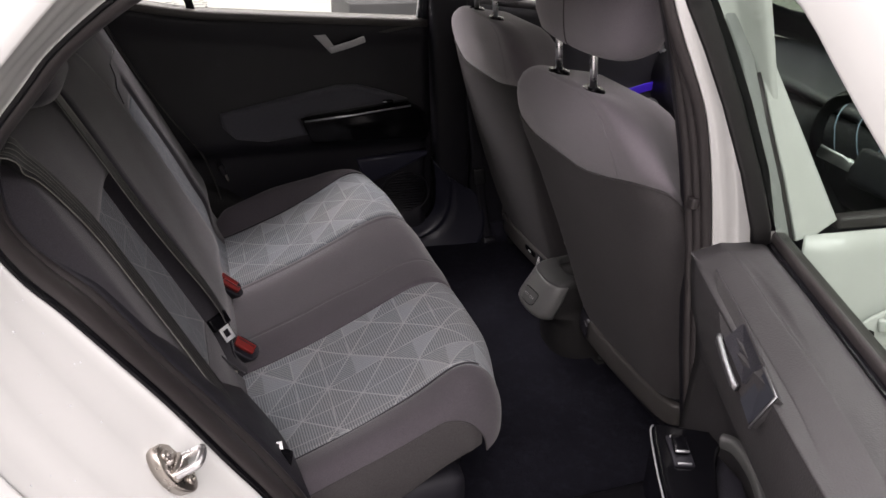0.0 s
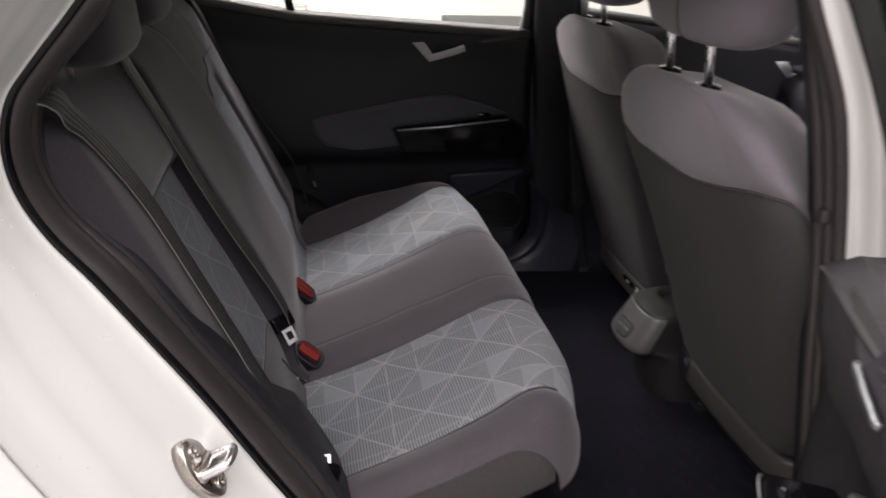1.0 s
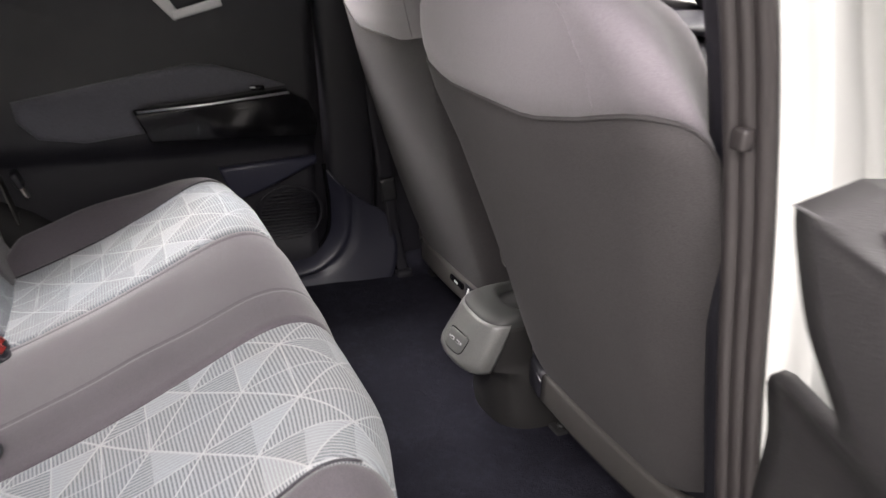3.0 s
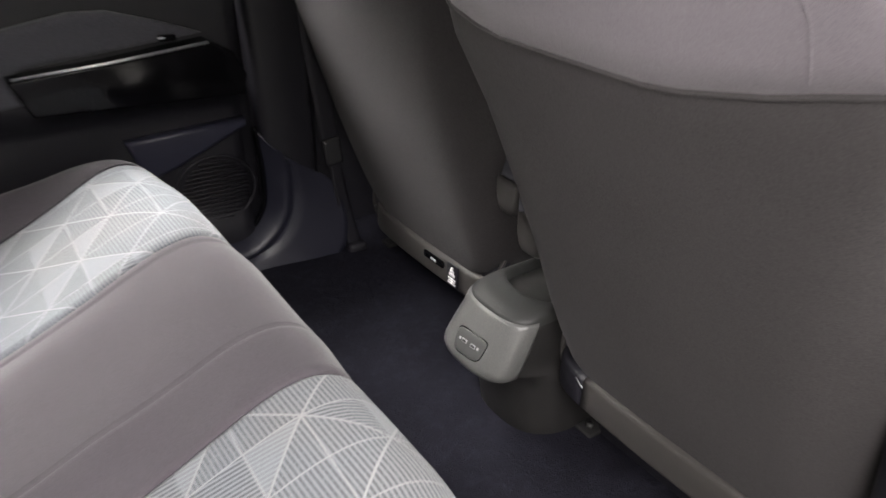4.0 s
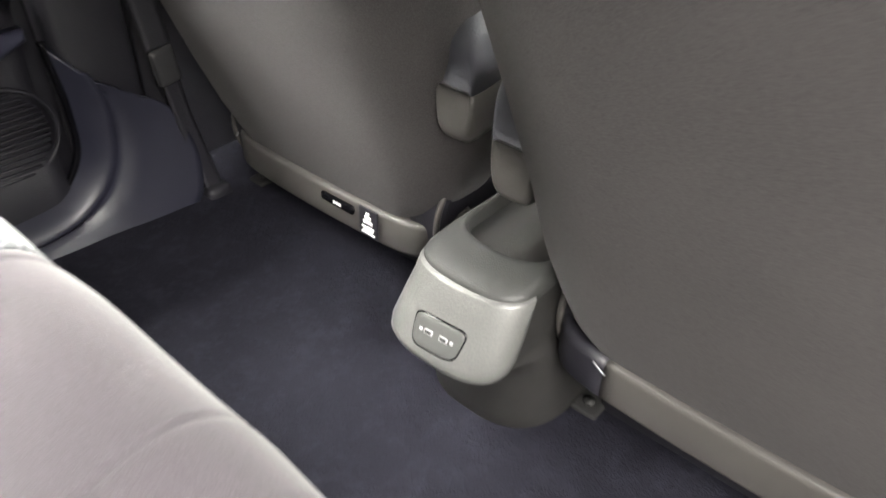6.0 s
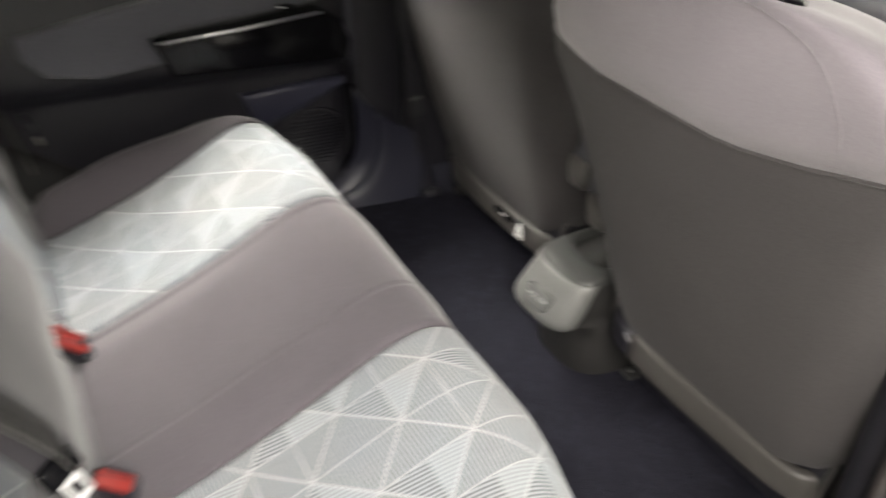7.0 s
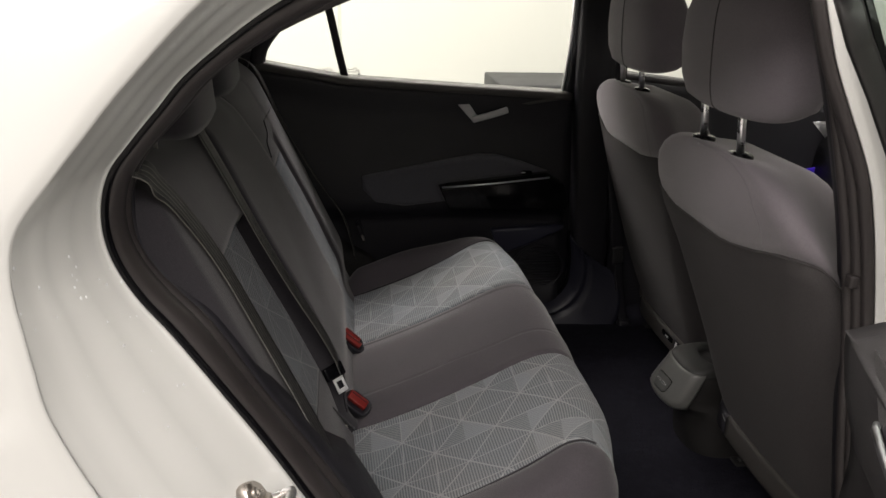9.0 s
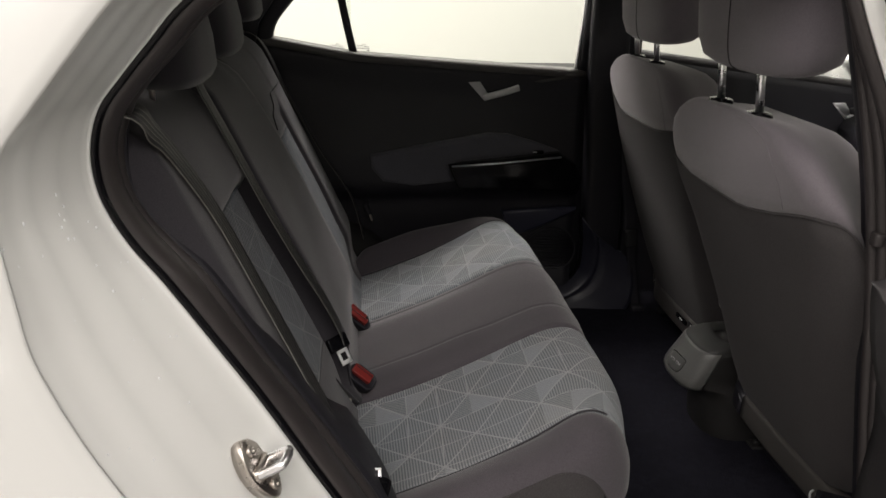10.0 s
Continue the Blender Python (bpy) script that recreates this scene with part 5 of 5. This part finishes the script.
# drops of water on the jamb
drops = bmesh.new()
rnd = random.Random(4)
for k in range(34):
    u, v = rnd.uniform(0.38, 0.78), rnd.choice((rnd.uniform(0.15, 0.45), rnd.uniform(0.5, 0.95)))
    q = flange(round(u * (len(SEAL) - 1)) / (len(SEAL) - 1), round(v * (len(FL) - 1)) / (len(FL) - 1))
    r = rnd.uniform(0.0007, 0.0018)
    bmesh.ops.create_icosphere(drops, subdivisions=1, radius=r, matrix=Matrix.Translation(q + Vector((0, -0.0004, 0))) @ Matrix.Diagonal((1, 0.5, rnd.uniform(1, 1.8), 1)))
tagged(part("water_drops", drops, M_DROP), "small water drops on the white jamb", "water drops", kind="stuff")


# ---- near rear door, swung open ----
HINGE, ALONG, OUT = Vector((0.573, -0.82, 0.0)), Vector((-0.37, -0.93, 0.0)).normalized(), Vector((0.93, -0.37, 0.0)).normalized()


def od(s, d, z):
    """A point of the open door: s from its hinge edge, d outwards from its trim, z up."""
    return HINGE + ALONG * s + OUT * d + Vector((0, 0, z))


def odp(d0):
    return lambda a, b, d: od(a, d0 - d, b)


door = thing("rear_door", "open rear door with dark grey trim, silver handle bezel and window switch", "car door", "car doors", tuple(od(0.4, 0.05, 0.45)))


def open_panel(u, v):
    s = 0.93 * u
    top = 1.062 + 0.02 * u
    z = lerp(0.40, top, v)
    d = 0.030 * ease((top - 0.03 - z) / 0.16) + 0.036 * ease((0.915 - z) / 0.035)
    rear = 0.93 - 0.45 * ease((0.98 - z) / 0.55)
    front = lerp(min(0.60 * max(1.056 - z, 0), 0.125), -0.085, ease((0.935 - z) / 0.04))
    return od(lerp(front, rear, u), d, z)


def ledge(u, v):
    s = 0.93 * u
    top = 1.062 + 0.02 * u
    crease = 0.0045 * ease((s - 0.02) / 0.14) * (1 - ease((s - 0.14) / 0.22))
    d0 = -0.003 + 0.019 * ease((s - 0.0) / 0.12) * (1 - ease((s - 0.30) / 0.30))
    return od(s, lerp(d0, 0.097, v), top + 0.018 * min(v / 0.40, 1) - crease * (1 - ease(abs(v - 0.46) / 0.10)) + lerp(0.004, 0.006, crease / 0.0045) * ease((v - 0.50) / lerp(0.40, 0.16, crease / 0.0045)) - 0.004 * ease((v - 0.9) / 0.1) - 0.001)


ROWS = []
for u in steps(0, 1, 30):
    ROWS.append(smoothed([open_panel(u, v) for v in (0, 0.15, 0.3, 0.42, 0.5, 0.58, 0.66, 0.74, 0.82, 0.90, 0.96, 0.985, 0.995)] + [ledge(u, v) for v in (0.015, 0.05, 0.16, 0.3, 0.39, 0.43, 0.47, 0.51, 0.55, 0.60, 0.72, 0.9, 1)], 4))
dpart("trim_panel", patch(lambda u, v: ROWS[round(u * 30)][round(v * (len(ROWS[0]) - 1))], steps(0, 1, 30), steps(0, 1, len(ROWS[0]) - 1), 0.012), M_TRIMGREY, "dark grey door trim rounded into the window ledge")
dpart("belt_gap", sweep([od(s, 0.100, 1.078 + 0.02 * s) for s in steps(0.0, 0.93, 12)], rounded(0.010, 0.012, 0.003), tuple(OUT)), M_GLOSS)
dpart("belt_rubber", sweep([od(s, 0.115, 1.085 + 0.02 * s) for s in steps(-0.005, 0.93, 12)], rounded(0.022, 0.024, 0.006), tuple(OUT)), M_RUBBER, "black window rubber")
dpart("outer_skin", prism([(0.10, 0.35), (0.48, 0.35), (0.62, 0.62), (0.90, 1.0), (0.92, 1.09), (0.03, 1.06)], odp(0.15), 0.01, 0.003), M_PAINT)
dpart("bezel", loft([[od(*q) for q in ((0.060, 0.018, 1.0685), (0.197, 0.016, 1.0705), (0.289, 0.010, 1.0700), (0.338, 0.006, 1.0705), (0.318, -0.003, 1.021), (0.186, -0.003, 1.047))],
                     [od(*q) for q in ((0.062, 0.014, 1.0705), (0.197, 0.012, 1.0735), (0.289, 0.006, 1.0730), (0.335, 0.002, 1.0735), (0.317, -0.008, 1.022), (0.188, -0.008, 1.048))]]), M_TRIMGREY, "dark grey handle bezel", False)
dpart("handle_recess", loft([[od(*q) for q in ((0.198, 0.010, 1.0715), (0.280, 0.004, 1.0715), (0.276, -0.006, 1.046), (0.200, -0.006, 1.052))],
                             [od(*q) for q in ((0.199, 0.0085, 1.0745), (0.279, 0.0025, 1.0745), (0.275, -0.0095, 1.047), (0.201, -0.0095, 1.053))]]), M_TRIM, "", False)
dpart("lever", sweep([od(0.189, -0.010, 1.049), od(0.196, -0.013, 1.048), od(0.230, -0.014, 1.042), od(0.262, -0.013, 1.036), od(0.268, -0.010, 1.035)], rounded(0.009, 0.008, 0.0035, 4), (0, 0, 1)), M_LEVER, "satin silver pull lever")
dpart("bezel_plate", loft([[od(*q) for q in ((0.291, 0.004, 1.0715), (0.332, 0.001, 1.0715), (0.316, -0.007, 1.024), (0.281, -0.007, 1.030))],
                           [od(*q) for q in ((0.292, 0.0025, 1.0745), (0.331, -0.0005, 1.0745), (0.315, -0.0105, 1.025), (0.282, -0.0105, 1.031))]]), M_BLUEGREY, "blue-grey plate", False)
dpart("bezel_edge", sweep([od(0.286, 0.003, 1.0755), od(0.334, -0.0005, 1.0755), od(0.3185, -0.0105, 1.023)], rounded(0.003, 0.003, 0.001, 1), (0, 0, 1)), M_LEVER)
CUPZ = 0.860


def level(z0):
    return lambda a, b, d: od(a, b, z0 - d)


cup = [(0.118, -0.040), (0.135, -0.046), (0.25, -0.053), (0.40, -0.050), (0.40, 0.004), (0.25, 0.010), (0.19, 0.022), (0.155, 0.038), (0.128, 0.03)]
dpart("pull_cup", prism([(a, b) for a, b in cup], level(CUPZ), 0.10, 0.006, 3), M_GLOSS, "gloss black door pull")
dpart("chrome_line", sweep(smoothed([od(0.119, -0.043, CUPZ - 0.004), od(0.14, -0.050, CUPZ - 0.004), od(0.25, -0.0565, CUPZ - 0.004), od(0.39, -0.054, CUPZ - 0.004)], 4), circle(0.0014, 6), (0, 0, 1)), M_SATIN)
ROT = Matrix.Rotation(math.atan2(ALONG.y, ALONG.x), 4, "Z")
dpart("window_switch", box(Matrix.Translation(od(0.174, -0.020, CUPZ + 0.001)) @ ROT, 0.056, 0.026, 0.004, 0.0015), M_TRIM, "black window switch")
dpart("rocker", box(Matrix.Translation(od(0.168, -0.020, CUPZ + 0.006)) @ ROT @ pose(0, 0, 0, 0, 8, 0), 0.030, 0.018, 0.007, 0.002), M_GLOSS)
dpart("switch_edge", join(*[box(Matrix.Translation(od(s, -0.020, CUPZ + h)) @ ROT, 0.003, 0.018, 0.003, 0.001) for s, h in ((0.150, 0.005), (0.183, 0.009), (0.200, 0.004))]), M_SATIN)
dpart("armrest_edge", sweep(smoothed([od(0.150, 0.040, 0.862), od(0.164, 0.052, 0.866), od(0.200, 0.060, 0.868), od(0.245, 0.060, 0.868), od(0.34, 0.044, 0.866)], 5), rounded(0.020, 0.016, 0.006), (0, 0, 1)), M_PORTS, "pale grey armrest edge")
dpart("cup_floor", prism([(0.150, 0.036), (0.19, 0.020), (0.25, 0.008), (0.36, 0.004), (0.36, 0.046), (0.20, 0.056)], level(0.842), 0.08, 0.004, 2), M_TRIM, "black recess behind the pull")
dpart("armrest_pad", prism([(0.40, -0.050), (0.62, -0.05), (0.62, 0.04), (0.36, 0.04), (0.345, 0.01)], level(0.872), 0.06, 0.012, 3), M_SOFT, "grey cloth armrest pad")
dpart("window_post", sweep([od(0.0, 0.090, 1.075), od(0.0, 0.084, 1.105), od(0.0, 0.054, 1.184), od(0.0, 0.012, 1.275), od(0.0, -0.022, 1.340), od(0.0, -0.053, 1.393), od(0.005, -0.085, 1.46)], rounded(0.014, 0.026, 0.005), tuple(ALONG)), M_POST, "black window frame post")
dpart("post_lip", sweep([od(-0.004, 0.102, 1.10), od(-0.004, 0.074, 1.184), od(-0.004, 0.032, 1.275), od(-0.004, -0.002, 1.340), od(-0.004, -0.033, 1.393), od(0.0, -0.065, 1.46)], rounded(0.008, 0.012, 0.003), tuple(ALONG)), M_GLOSS)
dpart("window_frame", sweep(smoothed([od(0.0, -0.085, 1.475), od(0.18, -0.088, 1.492), od(0.36, -0.075, 1.482), od(0.475, -0.052, 1.420), od(0.63, 0.0, 1.310), od(0.79, 0.06, 1.180), od(0.90, 0.10, 1.095)], 4), rounded(0.03, 0.062, 0.008), tuple(OUT)), M_PAINT, "white painted window frame")
g = dpart("pane", patch(lambda u, v: od(lerp(0.005, 0.88 - 0.36 * v, u), lerp(0.112, -0.075, v), lerp(1.085 + 0.02 * u, 1.47, v)), steps(0, 1, 4), steps(0, 1, 4), 0.004), M_GREEN, "green-tinted window glass", False)
g.visible_shadow = False

door = thing("front_door", "closed white front door with dark window and flush handle", "car door", "car doors", (1.3, -0.85, 0.4))
dpart("skin", patch(lambda u, v: Vector((lerp(0.775, 1.95, u), -0.82 - 0.035 * math.sin(v * 2.6) + 0.02 * v, lerp(0.30, 1.06 - 0.05 * u, v))), steps(0, 1, 12), steps(0, 1, 20), 0.006), M_PAINT, "white painted door skin")
def leaning(a, b, d):
    return Vector((a, -0.80 + 0.34 * (b - 1.05) - d, b))


dpart("window_frame", prism([(0.763, 1.050), (0.745, 1.135), (0.721, 1.218), (0.701, 1.300), (0.667, 1.373), (0.64, 1.43), (0.665, 1.43), (0.691, 1.372), (0.722, 1.303), (0.778, 1.193), (0.840, 1.072), (0.80, 1.055)], leaning, 0.012, 0.003), M_PAINT, "white painted frame")
# Added grey strip: shade on the white pillar, seen through the tinted glass.
dpart("pillar_shade_strip", prism([(0.756, 1.050), (0.738, 1.135), (0.714, 1.218), (0.694, 1.300), (0.660, 1.373), (0.633, 1.43), (0.611, 1.43), (0.638, 1.373), (0.672, 1.300), (0.692, 1.218), (0.716, 1.135), (0.734, 1.05)], leaning, 0.010, 0.003), M_PILLARSHADE, "added grey strip standing for shade on the white pillar")
dpart("frame_rubber", sweep([leaning(x, z, 0.004) for x, z in ((0.757, 1.05), (0.739, 1.135), (0.716, 1.218), (0.700, 1.28))], rounded(0.010, 0.012, 0.003), (1, 0, 0)), M_RUBBER)
dpart("belt_rubber", sweep([(lerp(0.842, 1.95, k), -0.80, 1.068 - 0.05 * k) for k in steps(0, 1, 6)], rounded(0.022, 0.02, 0.005), (0, 1, 0)), M_RUBBER)
dpart("roof_frame", sweep([(0.66, -0.665, 1.44), (1.2, -0.655, 1.42), (1.55, -0.69, 1.28), (1.9, -0.77, 1.06)], rounded(0.045, 0.04, 0.01), (0, 1, 0)), M_PAINT)
g = dpart("pane", patch(lambda u, v: Vector((lerp(0.83 - 0.16 * v, 1.9 - 0.55 * v, u), lerp(-0.795, -0.665, v), lerp(1.06 - 0.05 * u, 1.41, v))), steps(0, 1, 4), steps(0, 1, 4), 0.004), M_GLASS, "", False)
g.visible_shadow = False
dpart("trim_panel", box(Matrix.Translation((1.35, -0.72, 0.7)), 1.0, 0.03, 0.66, 0.01), M_TRIM)
dpart("handle_cup", prism([(0.10 * math.cos(a) + 0.99, 0.036 * math.sin(a) + 0.890) for a in steps(0, 2 * math.pi, 24)[:-1]], lambda a, b, d: Vector((a, -0.845 - d, b)), 0.006, 0.002), M_PAINT)
dpart("handle", sweep(smoothed([(0.935, -0.852, 0.900), (0.955, -0.868, 0.905), (1.03, -0.868, 0.905), (1.07, -0.852, 0.900)], 4), rounded(0.022, 0.012, 0.004), (0, 0, 1)), M_PAINT, "white door handle")
dpart("key_cylinder", sweep([(0.918, -0.850 - h, 0.884) for h in (0, 0.004, 0.005)], circle(0.010, 12), (1, 0, 0)), M_GLOSS, "black lock cylinder")

# ---- things beyond the car ----
cab = thing("storage_cabinet", "low dark grey cabinet on the light hall floor", "cabinet", at=(1.25, 2.75, 0))
part("body", box(Matrix.Translation((0, 0, 0.4225)), 0.86, 0.5, 0.845, 0.01), M_DARK, cab)

# front belt of the far seat, anchored on the pillar
belt = thing("seat_belt", "black front seat belt running down the far pillar to its anchor", "seat belt", "front seat belts", (0.85, 0.64, 0.36))
dpart("strap", strap([(0.80, 0.630, 1.02), (0.818, 0.632, 0.82), (0.838, 0.630, 0.68), (0.845, 0.628, 0.62)], 0.045, (1, 0, 0)), M_TRIM, parent=belt)
dpart("guide_loop", box(pose(0.848, 0.626, 0.590, 0, -8, 0), 0.042, 0.016, 0.062, 0.009, 3), M_BRACKET, "gloss black belt bracket", parent=belt)
dpart("strap", strap([(0.852, 0.624, 0.57), (0.860, 0.618, 0.50), (0.874, 0.608, 0.42), (0.884, 0.598, 0.36)], 0.030, (1, 0, 0)), M_TRIM, parent=belt)
dpart("anchor", box(pose(0.884, 0.596, 0.352, 0, 0, 0), 0.045, 0.03, 0.04, 0.010), M_TRIM, parent=belt)


CREASE = smoothed([(0.735, 0, 0.600), (0.752, 0, 0.565), (0.755, 0, 0.520), (0.742, 0, 0.458), (0.700, 0, 0.406), (0.62, 0, 0.374), (0.40, 0, 0.368), (0.10, 0, 0.365)], 6)
FOOT = smoothed([(0.790, 0, 0.560), (0.830, 0, 0.535), (0.855, 0, 0.50), (0.868, 0, 0.42), (0.83, 0, 0.342), (0.66, 0, 0.334), (0.40, 0, 0.334), (0.10, 0, 0.334)], 6)


def pillar_foot(u, v):
    """The trim round the far opening: a band beside the door, a rounded crease, a face down to the carpet."""
    i = round(u * (len(GAP) - 1))
    a, c, f = GAP[i], CREASE[i], FOOT[i]
    k = min(v / 0.5, 1.0)
    w = max((v - 0.5) / 0.5, 0.0)
    x, z = lerp(lerp(a.x, c.x, k), f.x, w), lerp(lerp(a.z, c.z, k), f.z, w)
    low = ease((0.60 - z) / 0.25)
    y = 0.672 - 0.030 * math.sin(k * math.pi / 2) - 0.012 * low * k - 0.030 * low * w
    return Vector((x, y + 0.010 * (1 - ease(abs(v - 0.5) / 0.10)) * 0.6, z))


shell_part("pillar_foot_far", patch(pillar_foot, steps(0, 1, len(GAP) - 1), steps(0, 1, 24), -0.006), M_SILL, "dark plastic trim at the pillar's foot, tinted for blue light")

# nose of the car
shell_part("bonnet", patch(lambda u, v: Vector((lerp(1.97, 3.02, u), lerp(-0.80, 0.80, v) * (1 - 0.07 * u), 1.0 - 0.13 * u - 0.08 * u ** 3 - 0.06 * (2 * v - 1) ** 4)), steps(0, 1, 14), steps(0, 1, 18), 0.02), M_PAINT, "white painted bonnet")
wheel_arch = [(2.62 + 0.36 * math.cos(a), 0.33 + 0.36 * math.sin(a)) for a in steps(math.pi, 0, 18)]
wing = [(1.955, 0.30), *wheel_arch, (3.04, 0.36), (3.06, 0.60), (3.0, 0.77), (2.5, 0.89), (1.955, 0.985)]
for s, nm in ((-1, "near"), (1, "far")):
    shell_part("front_wing_" + nm, prism(wing, lambda a, b, d: Vector((a, s * (0.845 - d - 0.10 * max(0, a - 2.6)), b)), 0.02, 0.004), M_PAINT, "white painted front wing")
shell_part("front_bumper", sweep(smoothed([(3.0, -0.80, 0.52), (3.10, -0.62, 0.52), (3.16, 0.0, 0.52), (3.10, 0.62, 0.52), (3.0, 0.80, 0.52)], 6), rounded(0.46, 0.05, 0.02), (0, 0, 1)), M_PAINT, "white painted front bumper")

# lint and crumbs on the carpet
lint = bmesh.new()
rnd = random.Random(9)
for k in range(46):
    x, y, a = rnd.uniform(0.48, 0.95), rnd.uniform(-0.52, 0.55), rnd.uniform(0, 3.1)
    size = rnd.choice((0.002, 0.003, 0.004, 0.010 if k % 9 == 0 else 0.003))
    bmesh.ops.create_cube(lint, size=1, matrix=pose(x, y, 0.3305, 0, 0, math.degrees(a)) @ Matrix.Diagonal((size, 0.0009, 0.0012, 1)))
tagged(part("lint", lint, M_LINT), "pale lint scattered on the black carpet", "lint", kind="stuff")

# wheels that carry the car
for x in (-0.15, 2.62):
    for s in (-1, 1):
        w = thing("car_wheel", "black tyre on a silver rim under the car", "wheel", "wheels", (x, s * 0.72, 0.33))
        ringt = [Vector((0.265 * math.cos(a), 0, 0.265 * math.sin(a))) for a in steps(0, 2 * math.pi, 32)]
        part("tyre", sweep(ringt, rounded(0.20, 0.13, 0.04, 3), (0, 1, 0), cap=False), M_TYRE, w)
        part("rim", sweep([(0, s * 0.02, 0), (0, s * 0.06, 0)], circle(0.20, 28), (1, 0, 0)), M_SATIN, w)
shell_part("chassis", box(Matrix.Translation((0.85, 0, 0.24)), 2.2, 1.3, 0.10, 0.02), M_TRIM, "black underbody")
